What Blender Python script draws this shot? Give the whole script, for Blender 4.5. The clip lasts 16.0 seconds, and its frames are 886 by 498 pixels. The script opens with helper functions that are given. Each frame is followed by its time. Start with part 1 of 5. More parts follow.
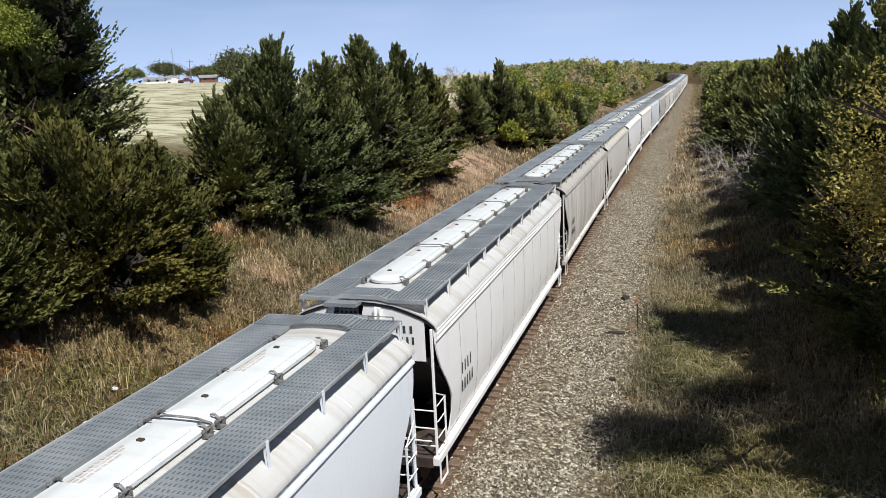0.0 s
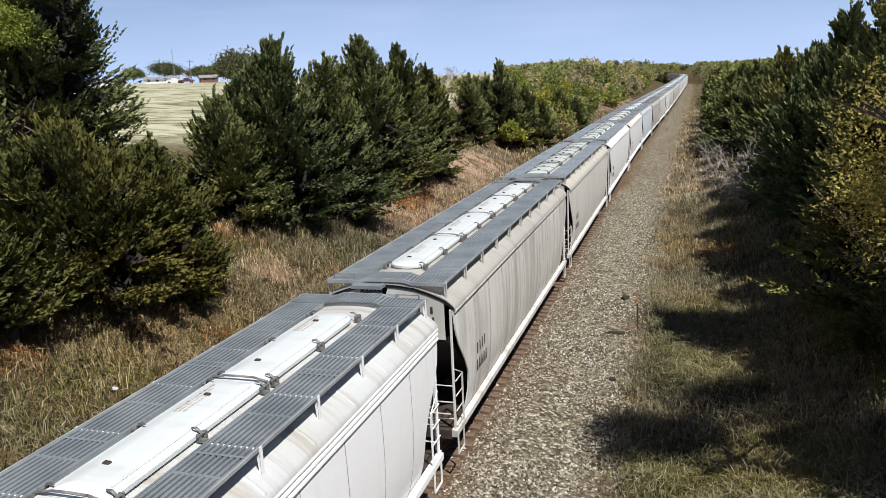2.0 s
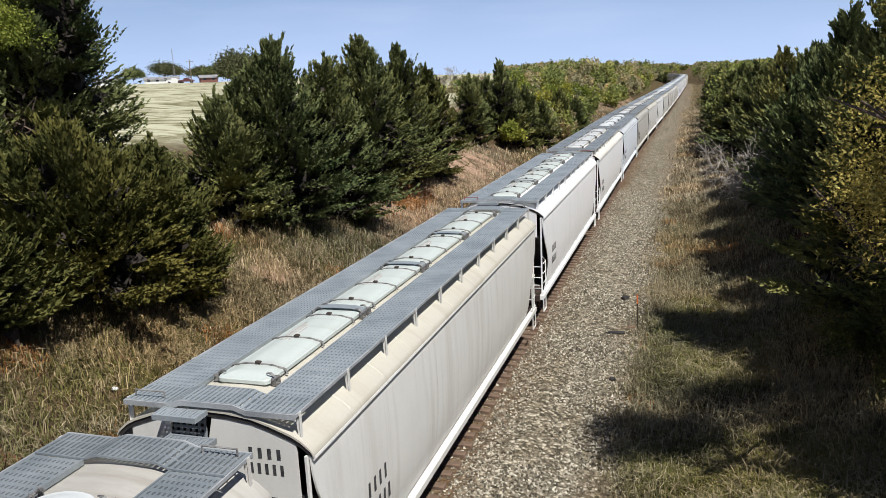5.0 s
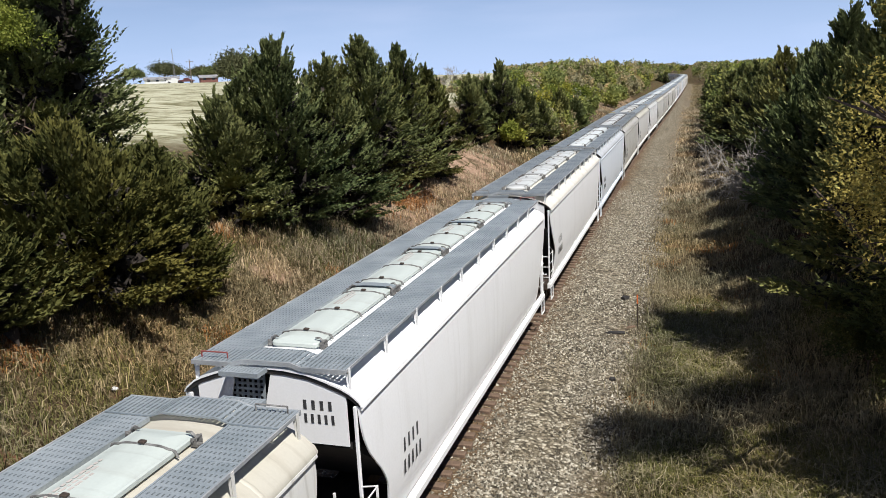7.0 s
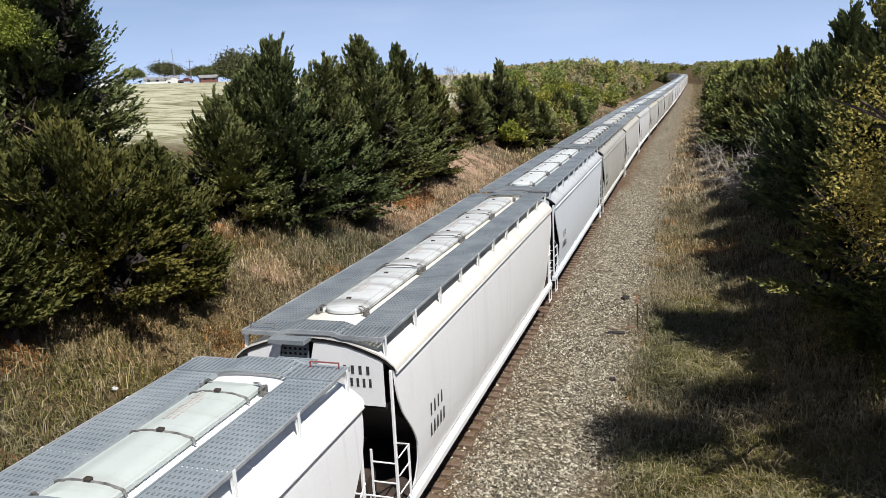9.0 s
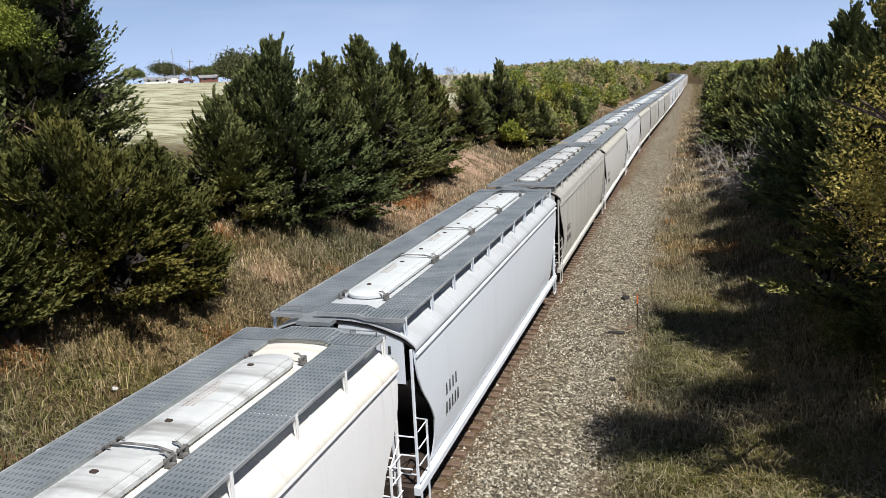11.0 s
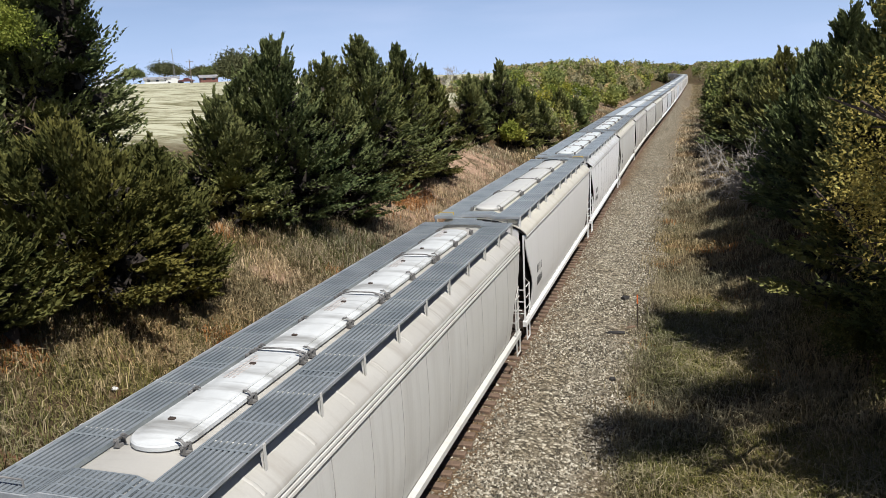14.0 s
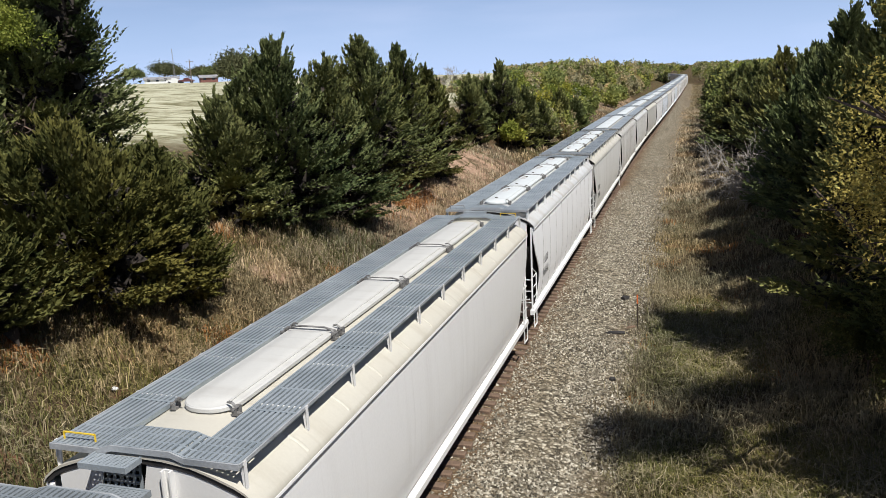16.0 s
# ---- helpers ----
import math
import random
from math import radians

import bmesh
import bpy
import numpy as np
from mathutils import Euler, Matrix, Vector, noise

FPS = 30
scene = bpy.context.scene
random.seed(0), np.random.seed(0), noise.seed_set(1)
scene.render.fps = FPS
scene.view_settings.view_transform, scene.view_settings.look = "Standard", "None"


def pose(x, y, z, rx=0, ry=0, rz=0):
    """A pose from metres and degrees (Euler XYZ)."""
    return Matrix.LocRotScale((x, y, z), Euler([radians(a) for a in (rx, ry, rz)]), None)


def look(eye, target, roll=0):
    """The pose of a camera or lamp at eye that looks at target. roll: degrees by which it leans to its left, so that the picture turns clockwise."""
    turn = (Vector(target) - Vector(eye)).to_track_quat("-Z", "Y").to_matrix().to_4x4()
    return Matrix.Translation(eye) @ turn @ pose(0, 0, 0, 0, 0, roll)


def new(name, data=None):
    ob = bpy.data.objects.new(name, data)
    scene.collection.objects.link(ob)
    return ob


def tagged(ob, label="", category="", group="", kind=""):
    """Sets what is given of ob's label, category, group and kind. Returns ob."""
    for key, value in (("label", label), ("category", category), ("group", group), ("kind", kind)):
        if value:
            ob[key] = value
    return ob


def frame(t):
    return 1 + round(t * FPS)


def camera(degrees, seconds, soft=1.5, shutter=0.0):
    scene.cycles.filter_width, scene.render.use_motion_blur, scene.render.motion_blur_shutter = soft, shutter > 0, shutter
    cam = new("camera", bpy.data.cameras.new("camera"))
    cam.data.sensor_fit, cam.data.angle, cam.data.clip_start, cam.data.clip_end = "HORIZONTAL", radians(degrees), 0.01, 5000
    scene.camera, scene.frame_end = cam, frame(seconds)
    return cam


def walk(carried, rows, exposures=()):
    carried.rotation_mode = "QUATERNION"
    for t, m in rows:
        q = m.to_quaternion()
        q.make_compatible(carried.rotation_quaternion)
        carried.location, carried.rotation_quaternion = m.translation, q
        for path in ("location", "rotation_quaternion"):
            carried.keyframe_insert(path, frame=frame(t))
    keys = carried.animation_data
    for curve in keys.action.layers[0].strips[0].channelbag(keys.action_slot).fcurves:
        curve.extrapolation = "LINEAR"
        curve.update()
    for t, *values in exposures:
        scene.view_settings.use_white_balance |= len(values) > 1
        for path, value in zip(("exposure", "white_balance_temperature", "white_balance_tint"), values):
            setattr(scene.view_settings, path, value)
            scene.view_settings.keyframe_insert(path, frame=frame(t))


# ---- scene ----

# ---------------------------------------------------------------- camera
EYE = Vector((6.528, 0.0, 9.084))
YAW, PITCH, ROLL, FOV = 17.83, -12.446, -2.751, 59.25


def gaze(yaw, pitch):
    y, p = radians(yaw), radians(pitch)
    return Vector((-math.sin(y) * math.cos(p), math.cos(y) * math.cos(p), math.sin(p)))


cam = camera(FOV, 16.0, soft=0.7)
AIM = look(EYE, EYE + gaze(YAW, PITCH) * 20, ROLL)
walk(cam, [(0.0, AIM), (16.0, AIM)], [(0.0, 0.36), (16.0, 0.36)])

# ---------------------------------------------------------------- light
SUN_DIR = Vector((0.75, -0.66, 0.0)).normalized()      # where the sun stands, on the map
SUN_EL = 57.0

world = bpy.data.worlds.new("sky")
scene.world = world
world.use_nodes = True
wn, wl = world.node_tree.nodes, world.node_tree.links
sky = wn.new("ShaderNodeTexSky")
sky.sky_type = "NISHITA"
sky.sun_disc = False
sky.sun_elevation = radians(SUN_EL)
sky.sun_rotation = math.atan2(SUN_DIR.x, SUN_DIR.y)
sky.air_density, sky.dust_density, sky.ozone_density = 1.0, 0.1, 3.0
# thin high haze clouds
coord = wn.new("ShaderNodeTexCoord")
stretch = wn.new("ShaderNodeMapping")
stretch.inputs["Scale"].default_value = (1.6, 1.6, 9.0)
stretch.inputs["Location"].default_value = (0.35, 0.1, 0.2)
cloud = wn.new("ShaderNodeTexNoise")
cloud.inputs["Scale"].default_value, cloud.inputs["Detail"].default_value = 1.7, 6.0
ramp = wn.new("ShaderNodeValToRGB")
ramp.color_ramp.elements[0].position, ramp.color_ramp.elements[1].position = 0.48, 0.74
ramp.color_ramp.elements[1].color = (0.20, 0.20, 0.20, 1)
mixer = wn.new("ShaderNodeMixRGB")
mixer.inputs[2].default_value = (31.0, 28.0, 30.5, 1)
wl.new(coord.outputs["Generated"], stretch.inputs["Vector"])
wl.new(stretch.outputs["Vector"], cloud.inputs["Vector"])
wl.new(cloud.outputs["Fac"], ramp.inputs["Fac"])
wl.new(ramp.outputs["Color"], mixer.inputs[0])
tone = wn.new("ShaderNodeMixRGB")
tone.blend_type = "MULTIPLY"
tone.inputs[0].default_value = 1.0
tone.inputs[2].default_value = (0.80, 0.92, 1.22, 1)
wl.new(sky.outputs["Color"], tone.inputs[1])
wl.new(tone.outputs["Color"], mixer.inputs[1])
back = wn["Background"]
# pale haze low over the land
sky_z = wn.new("ShaderNodeSeparateXYZ")
wl.new(coord.outputs["Generated"], sky_z.inputs[0])
haze = wn.new("ShaderNodeValToRGB")
haze.color_ramp.elements[0].position, haze.color_ramp.elements[0].color = 0.0, (0.80, 0.80, 0.80, 1)
haze.color_ramp.elements[1].position, haze.color_ramp.elements[1].color = 0.24, (0, 0, 0, 1)
wl.new(sky_z.outputs["Z"], haze.inputs["Fac"])
veil = wn.new("ShaderNodeMixRGB")
veil.inputs[2].default_value = (14.8, 19.8, 30.5, 1)
wl.new(haze.outputs["Color"], veil.inputs[0])
wl.new(mixer.outputs["Color"], veil.inputs[1])
wl.new(veil.outputs["Color"], back.inputs["Color"])
back.inputs["Strength"].default_value = 0.031

lamp = bpy.data.lights.new("sun", "SUN")
lamp.energy, lamp.angle, lamp.color = 5.0, radians(0.53), (1.0, 0.975, 0.945)
sun = new("sun", lamp)
toward = Vector((SUN_DIR.x * math.cos(radians(SUN_EL)), SUN_DIR.y * math.cos(radians(SUN_EL)), math.sin(radians(SUN_EL))))
sun.matrix_world = look(toward * 300, (0, 0, 0))

# ---------------------------------------------------------------- materials
def material(name, rough=0.7, metal=0.0):
    m = bpy.data.materials.new(name)
    m.use_nodes = True
    n, l = m.node_tree.nodes, m.node_tree.links
    b = n["Principled BSDF"]
    b.inputs["Roughness"].default_value = rough
    b.inputs["Metallic"].default_value = metal
    return m, n, l, b


def noise_node(n, l, vec, scale, detail=5.0, rough=0.55, size=(1, 1, 1)):
    mp = n.new("ShaderNodeMapping")
    mp.inputs["Scale"].default_value = size
    tx = n.new("ShaderNodeTexNoise")
    tx.inputs["Scale"].default_value, tx.inputs["Detail"].default_value, tx.inputs["Roughness"].default_value = scale, detail, rough
    l.new(vec, mp.inputs["Vector"])
    l.new(mp.outputs["Vector"], tx.inputs["Vector"])
    return tx.outputs["Fac"]


def ramp_node(n, l, fac, stops):
    r = n.new("ShaderNodeValToRGB")
    e = r.color_ramp.elements
    while len(e) < len(stops):
        e.new(0.5)
    for k, (p, c) in enumerate(stops):
        e[k].position = p
        e[k].color = (*c, 1) if len(c) == 3 else c
    l.new(fac, r.inputs["Fac"])
    return r.outputs["Color"]


def mix_node(n, l, fac, a, b, kind="MIX"):
    m = n.new("ShaderNodeMixRGB")
    m.blend_type = kind
    for k, v in enumerate((fac, a, b)):
        if hasattr(v, "links"):
            l.new(v, m.inputs[k])
        elif k == 0:
            m.inputs[0].default_value = v
        else:
            m.inputs[k].default_value = (*v, 1)
    return m.outputs["Color"]


def bump_node(n, l, b, height, strength=0.3, dist=0.02):
    u = n.new("ShaderNodeBump")
    u.inputs["Strength"].default_value, u.inputs["Distance"].default_value = strength, dist
    l.new(height, u.inputs["Height"])
    l.new(u.outputs["Normal"], b.inputs["Normal"])


def car_paint(name, base, dirt, amount, rough=0.45):
    """Painted steel with rain streaks down the sides and a film of dust."""
    m, n, l, b = material(name, rough)
    o = n.new("ShaderNodeTexCoord").outputs["Object"]
    streak = noise_node(n, l, o, 1.0, 6, 0.6, (0.4, 2.6, 0.16))
    patch = noise_node(n, l, o, 0.55, 4, 0.6)
    grit = noise_node(n, l, o, 22, 3, 0.6)
    f1 = ramp_node(n, l, streak, [(0.555 - 0.1 * amount, (0, 0, 0)), (0.72, (amount,) * 3)])
    drip = noise_node(n, l, o, 1.0, 4, 0.6, (0.3, 8.0, 0.22))
    f3 = ramp_node(n, l, drip, [(0.60 - 0.1 * amount, (0, 0, 0)), (0.70, (amount * 0.75,) * 3)])
    f2 = ramp_node(n, l, patch, [(0.42, (0, 0, 0)), (0.75, (amount * 0.8,) * 3)])
    c = mix_node(n, l, f1, base, dirt)
    f3 = mix_node(n, l, 1.0, f3, ramp_node(n, l, noise_node(n, l, o, 0.8, 3, 0.5, (1, 1, 0.5)), [(0.42, (0, 0, 0)), (0.62, (1, 1, 1))]), "MULTIPLY")
    c = mix_node(n, l, f3, c, tuple(0.75 * v for v in dirt))
    c = mix_node(n, l, f2, c, tuple(0.5 * x + 0.5 * y for x, y in zip(base, dirt)))
    g = ramp_node(n, l, grit, [(0.3, (0.9, 0.9, 0.9)), (0.7, (1, 1, 1))])
    c = mix_node(n, l, 0.5, c, g, "MULTIPLY")
    l.new(c, b.inputs["Base Color"])
    bump_node(n, l, b, patch, 0.12, 0.05)
    return m


def worn(name, base, second, scale=3.0, rough=0.6, metal=0.0, fine=30.0, bump=0.15):
    m, n, l, b = material(name, rough, metal)
    o = n.new("ShaderNodeTexCoord").outputs["Object"]
    a = noise_node(n, l, o, scale, 5)
    f = noise_node(n, l, o, fine, 3)
    c = ramp_node(n, l, a, [(0.35, base), (0.68, second)])
    c = mix_node(n, l, 0.45, c, ramp_node(n, l, f, [(0.3, (0.6, 0.6, 0.6)), (0.7, (1, 1, 1))]), "MULTIPLY")
    l.new(c, b.inputs["Base Color"])
    bump_node(n, l, b, f, bump, 0.01)
    return m


def foliage(name, dark, light, tip, through_light=0.25, stands=((0.62, 0.70, 0.72), (1.25, 1.1, 0.9)), tuft=0.0):
    """Leaves: every leaf its own tone, some light shining through."""
    m, n, l, b = material(name, 0.6)
    g = n.new("ShaderNodeNewGeometry")
    o = n.new("ShaderNodeObjectInfo").outputs["Random"]
    obj = n.new("ShaderNodeTexCoord").outputs["Object"]
    c = ramp_node(n, l, g.outputs["Random Per Island"], [(0.0, dark), (0.55, light), (1.0, tip)])
    if tuft:
        c = mix_node(n, l, tuft, c, ramp_node(n, l, noise_node(n, l, obj, 2.6, 3), [(0.32, dark), (0.55, light), (0.72, tip)]))
    patch = noise_node(n, l, obj, 0.6, 3)
    c = mix_node(n, l, ramp_node(n, l, patch, [(0.35, (0, 0, 0)), (0.65, (0.5, 0.5, 0.5))]), c, tip)
    stand = noise_node(n, l, n.new("ShaderNodeNewGeometry").outputs["Position"], 0.13, 2, 0.5)
    c = mix_node(n, l, 1.0, c, ramp_node(n, l, stand, [(0.30, stands[0]), (0.5, (1, 1, 1)), (0.70, stands[1])]), "MULTIPLY")
    tone = ramp_node(n, l, o, [(0.0, (0.8, 0.85, 0.8)), (1.0, (1.1, 1.05, 0.95))])
    c = mix_node(n, l, 1.0, c, tone, "MULTIPLY")
    l.new(c, b.inputs["Base Color"])
    b.inputs["Specular IOR Level"].default_value = 0.08
    t = n.new("ShaderNodeBsdfTranslucent")
    l.new(c, t.inputs["Color"])
    mx = n.new("ShaderNodeMixShader")
    mx.inputs[0].default_value = through_light
    l.new(b.outputs[0], mx.inputs[1])
    l.new(t.outputs[0], mx.inputs[2])
    l.new(mx.outputs[0], n["Material Output"].inputs["Surface"])
    return m


def soil():
    """Bank and field: dry grass, patches of green, bare red earth, by place."""
    m, n, l, b = material("dry_grass_soil", 0.95)
    b.inputs["Specular IOR Level"].default_value = 0.1
    g = n.new("ShaderNodeNewGeometry").outputs["Position"]
    big = noise_node(n, l, g, 0.12, 5, 0.6)
    mid = noise_node(n, l, g, 0.9, 5, 0.65)
    fine = noise_node(n, l, g, 9, 4, 0.7)
    straw = ramp_node(n, l, fine, [(0.30, (0.026, 0.018, 0.010)), (0.5, (0.07, 0.049, 0.026)), (0.72, (0.19, 0.135, 0.078))])
    green = ramp_node(n, l, fine, [(0.3, (0.03, 0.033, 0.01)), (0.7, (0.10, 0.10, 0.035))])
    red = ramp_node(n, l, fine, [(0.3, (0.10, 0.045, 0.025)), (0.7, (0.25, 0.125, 0.07))])
    c = mix_node(n, l, ramp_node(n, l, big, [(0.48, (0, 0, 0)), (0.6, (0.8, 0.8, 0.8))]), straw, green)
    c = mix_node(n, l, ramp_node(n, l, mid, [(0.55, (0, 0, 0)), (0.68, (0.8, 0.8, 0.8))]), c, red)
    # bare red earth where the bank has slipped
    slip = None
    for cx, cy, rx, ry in ((-10.4, 60.0, 3.6, 14.0), (-10.4, 43.0, 3.0, 11.0), (-9.5, 104.0, 3.0, 9.0), (-9.5, 185.0, 3.0, 40.0), (-9.8, 27.5, 1.0, 1.6)):
        mp = n.new("ShaderNodeMapping")
        mp.inputs["Location"].default_value = (-cx / rx, -cy / ry, 0)
        mp.inputs["Scale"].default_value = (1 / rx, 1 / ry, 0)
        l.new(g, mp.inputs["Vector"])
        ln = n.new("ShaderNodeVectorMath")
        ln.operation = "LENGTH"
        l.new(mp.outputs["Vector"], ln.inputs[0])
        f = ramp_node(n, l, ln.outputs["Value"], [(0.35, (1, 1, 1)), (1.0, (0, 0, 0))])
        slip = f if slip is None else mix_node(n, l, 1.0, slip, f, "LIGHTEN")
    slip = mix_node(n, l, 1.0, slip, ramp_node(n, l, mid, [(0.36, (0.1, 0.1, 0.1)), (0.55, (1, 1, 1))]), "MULTIPLY")
    clay = ramp_node(n, l, fine, [(0.3, (0.20, 0.125, 0.080)), (0.7, (0.48, 0.335, 0.235))])
    c = mix_node(n, l, slip, c, clay)
    sep = n.new("ShaderNodeSeparateXYZ")
    l.new(g, sep.inputs[0])
    # pale mown hay on the upland
    rows = noise_node(n, l, g, 0.5, 6, 0.75, (0.30, 0.95, 1))
    hay = ramp_node(n, l, rows, [(0.38, (0.13, 0.12, 0.06)), (0.46, (0.27, 0.255, 0.16)), (0.55, (0.46, 0.45, 0.32))])
    up = n.new("ShaderNodeMapRange")
    up.inputs["From Min"].default_value, up.inputs["From Max"].default_value = -24, -32
    l.new(sep.outputs["X"], up.inputs["Value"])
    c = mix_node(n, l, up.outputs["Result"], c, hay)
    l.new(c, b.inputs["Base Color"])
    bump_node(n, l, b, fine, 0.7, 0.12)
    return m


def gravel(name, stops, scale=16.0):
    m, n, l, b = material(name, 0.9)
    b.inputs["Specular IOR Level"].default_value = 0.2
    g = n.new("ShaderNodeNewGeometry").outputs["Position"]
    v = n.new("ShaderNodeTexVoronoi")
    v.inputs["Scale"].default_value = scale
    l.new(g, v.inputs["Vector"])
    sep = n.new("ShaderNodeSeparateColor")
    l.new(v.outputs["Color"], sep.inputs[0])
    c = ramp_node(n, l, sep.outputs[0], stops)
    big = noise_node(n, l, g, 0.6, 5, 0.6)
    c = mix_node(n, l, 0.8, c, ramp_node(n, l, big, [(0.35, (0.68, 0.62, 0.54)), (0.65, (1, 1, 1))]), "MULTIPLY")
    # fines, rust and grease between and beside the rails
    sep2 = n.new("ShaderNodeSeparateXYZ")
    l.new(g, sep2.inputs[0])
    near = n.new("ShaderNodeMapRange")
    near.inputs["From Min"].default_value, near.inputs["From Max"].default_value = 2.3, 1.4
    l.new(sep2.outputs["X"], near.inputs["Value"])
    soot = mix_node(n, l, near.outputs["Result"], (0, 0, 0), ramp_node(n, l, noise_node(n, l, g, 1.5, 4), [(0.3, (0.25, 0.25, 0.25)), (0.6, (0.9, 0.9, 0.9))]))
    c = mix_node(n, l, soot, c, (0.155, 0.095, 0.05))
    edge = n.new("ShaderNodeMapRange")
    edge.inputs["From Min"].default_value, edge.inputs["From Max"].default_value = 3.6, 5.4
    l.new(sep2.outputs["X"], edge.inputs["Value"])
    dirt = mix_node(n, l, edge.outputs["Result"], (0, 0, 0), ramp_node(n, l, noise_node(n, l, g, 0.9, 5, 0.7), [(0.4, (0, 0, 0)), (0.6, (1, 1, 1))]))
    c = mix_node(n, l, dirt, c, (0.17, 0.125, 0.075))
    # colour darkens between the stones, crevice shade painted in
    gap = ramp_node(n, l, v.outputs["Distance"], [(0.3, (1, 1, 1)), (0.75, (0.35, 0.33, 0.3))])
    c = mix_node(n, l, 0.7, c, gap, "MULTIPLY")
    l.new(c, b.inputs["Base Color"])
    inv = n.new("ShaderNodeInvert")
    l.new(v.outputs["Distance"], inv.inputs["Color"])
    bump_node(n, l, b, inv.outputs["Color"], 0.9, 0.05)
    return m


def stone_mat():
    m, n, l, b = material("ballast_stone", 0.9)
    g = n.new("ShaderNodeNewGeometry")
    c = ramp_node(n, l, g.outputs["Random Per Island"], [(0.0, (0.04, 0.034, 0.024)), (0.35, (0.145, 0.125, 0.09)), (0.7, (0.275, 0.245, 0.185)), (1.0, (0.56, 0.52, 0.42))])
    l.new(c, b.inputs["Base Color"])
    return m


M_SOIL = soil()
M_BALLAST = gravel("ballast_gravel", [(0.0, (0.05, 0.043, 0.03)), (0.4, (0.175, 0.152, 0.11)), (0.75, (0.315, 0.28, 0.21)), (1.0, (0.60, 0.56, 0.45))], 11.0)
M_STONE = stone_mat()
M_TIE = worn("creosoted_tie", (0.10, 0.065, 0.045), (0.25, 0.165, 0.11), 2.5, 0.9, 0, 40, 0.5)
M_RAIL = worn("rusty_rail", (0.12, 0.07, 0.045), (0.20, 0.11, 0.065), 6, 0.75, 0.2)
M_GALV = worn("galvanised_steel", (0.22, 0.25, 0.265), (0.33, 0.36, 0.37), 1.3, 0.5, 0.35)
# black of tyres and stones, also shade put into colour at the wagon ends
M_BLACK = worn("black_parts_and_shade", (0.012, 0.012, 0.013), (0.035, 0.03, 0.027), 3, 0.8)
M_TRUCK = worn("rusty_dark_steel", (0.03, 0.024, 0.02), (0.085, 0.055, 0.04), 4, 0.8, 0.2)
M_INK = worn("black_lettering", (0.025, 0.025, 0.028), (0.07, 0.07, 0.072), 9, 0.6)
M_RED = worn("dull_red_paint", (0.30, 0.07, 0.06), (0.22, 0.06, 0.05), 4, 0.6)
M_YELLOW = worn("yellow_safety_paint", (0.75, 0.5, 0.03), (0.6, 0.42, 0.05), 4, 0.5)
M_CEDAR = foliage("cedar_foliage", (0.016, 0.027, 0.012), (0.098, 0.122, 0.047), (0.26, 0.27, 0.115), 0.06, tuft=0.6)
M_CEDAR_OLIVE = foliage("cedar_foliage_bronze", (0.018, 0.024, 0.009), (0.066, 0.075, 0.024), (0.19, 0.18, 0.06), 0.06, tuft=0.6)
M_SPRING = foliage("spring_leaves", (0.10, 0.135, 0.022), (0.24, 0.27, 0.05), (0.40, 0.41, 0.10), 0.4)
M_YELLOWLEAF = foliage("yellow_green_leaves", (0.05, 0.045, 0.012), (0.32, 0.25, 0.055), (0.66, 0.53, 0.17), 0.3)
M_FARSPRING = foliage("far_spring_leaves", (0.105, 0.13, 0.042), (0.23, 0.265, 0.085), (0.38, 0.40, 0.145), 0.35, ((0.5, 0.62, 0.66), (1.6, 1.4, 0.95)))
M_FARTWIG = foliage("far_budding_twigs", (0.20, 0.175, 0.10), (0.36, 0.315, 0.19), (0.50, 0.44, 0.28), 0.3, ((0.55, 0.66, 0.66), (1.6, 1.35, 1.05)))
M_FARMTREE = foliage("farm_tree_leaves", (0.05, 0.055, 0.03), (0.11, 0.12, 0.065), (0.18, 0.19, 0.11), 0.3)
M_BARK = worn("bark", (0.07, 0.05, 0.035), (0.14, 0.10, 0.075), 3, 0.95, 0, 25, 0.6)
M_DEADTWIG_SHADE = worn("dead_twigs_and_crown_shade", (0.022, 0.017, 0.012), (0.045, 0.034, 0.024), 3, 0.95)
M_RUSTWEED = foliage("rust_brown_weeds", (0.10, 0.045, 0.018), (0.26, 0.125, 0.05), (0.50, 0.28, 0.13), 0.2)
M_DEADWOOD = worn("weathered_twigs", (0.24, 0.21, 0.18), (0.42, 0.38, 0.33), 3, 0.95)
M_STRAW = foliage("dry_grass_blades", (0.033, 0.027, 0.014), (0.118, 0.092, 0.050), (0.48, 0.41, 0.28), 0.15)
M_PALESTRAW = foliage("pale_dry_grass_blades", (0.10, 0.074, 0.047), (0.29, 0.22, 0.145), (0.66, 0.55, 0.41), 0.22)
M_GREENGRASS = foliage("green_grass_blades", (0.028, 0.034, 0.009), (0.092, 0.098, 0.025), (0.30, 0.27, 0.12), 0.15)

# ---------------------------------------------------------------- mesh helpers
def box(bm, x0, x1, y0, y1, z0, z1, m=None):
    vs = [bm.verts.new((x, y, z)) for z in (z0, z1) for y in (y0, y1) for x in (x0, x1)]
    for f in ((0, 2, 3, 1), (4, 5, 7, 6), (0, 1, 5, 4), (2, 6, 7, 3), (0, 4, 6, 2), (1, 3, 7, 5)):
        bm.faces.new([vs[i] for i in f])
    if m is not None:
        for v in vs:
            v.co = m @ v.co
    return vs


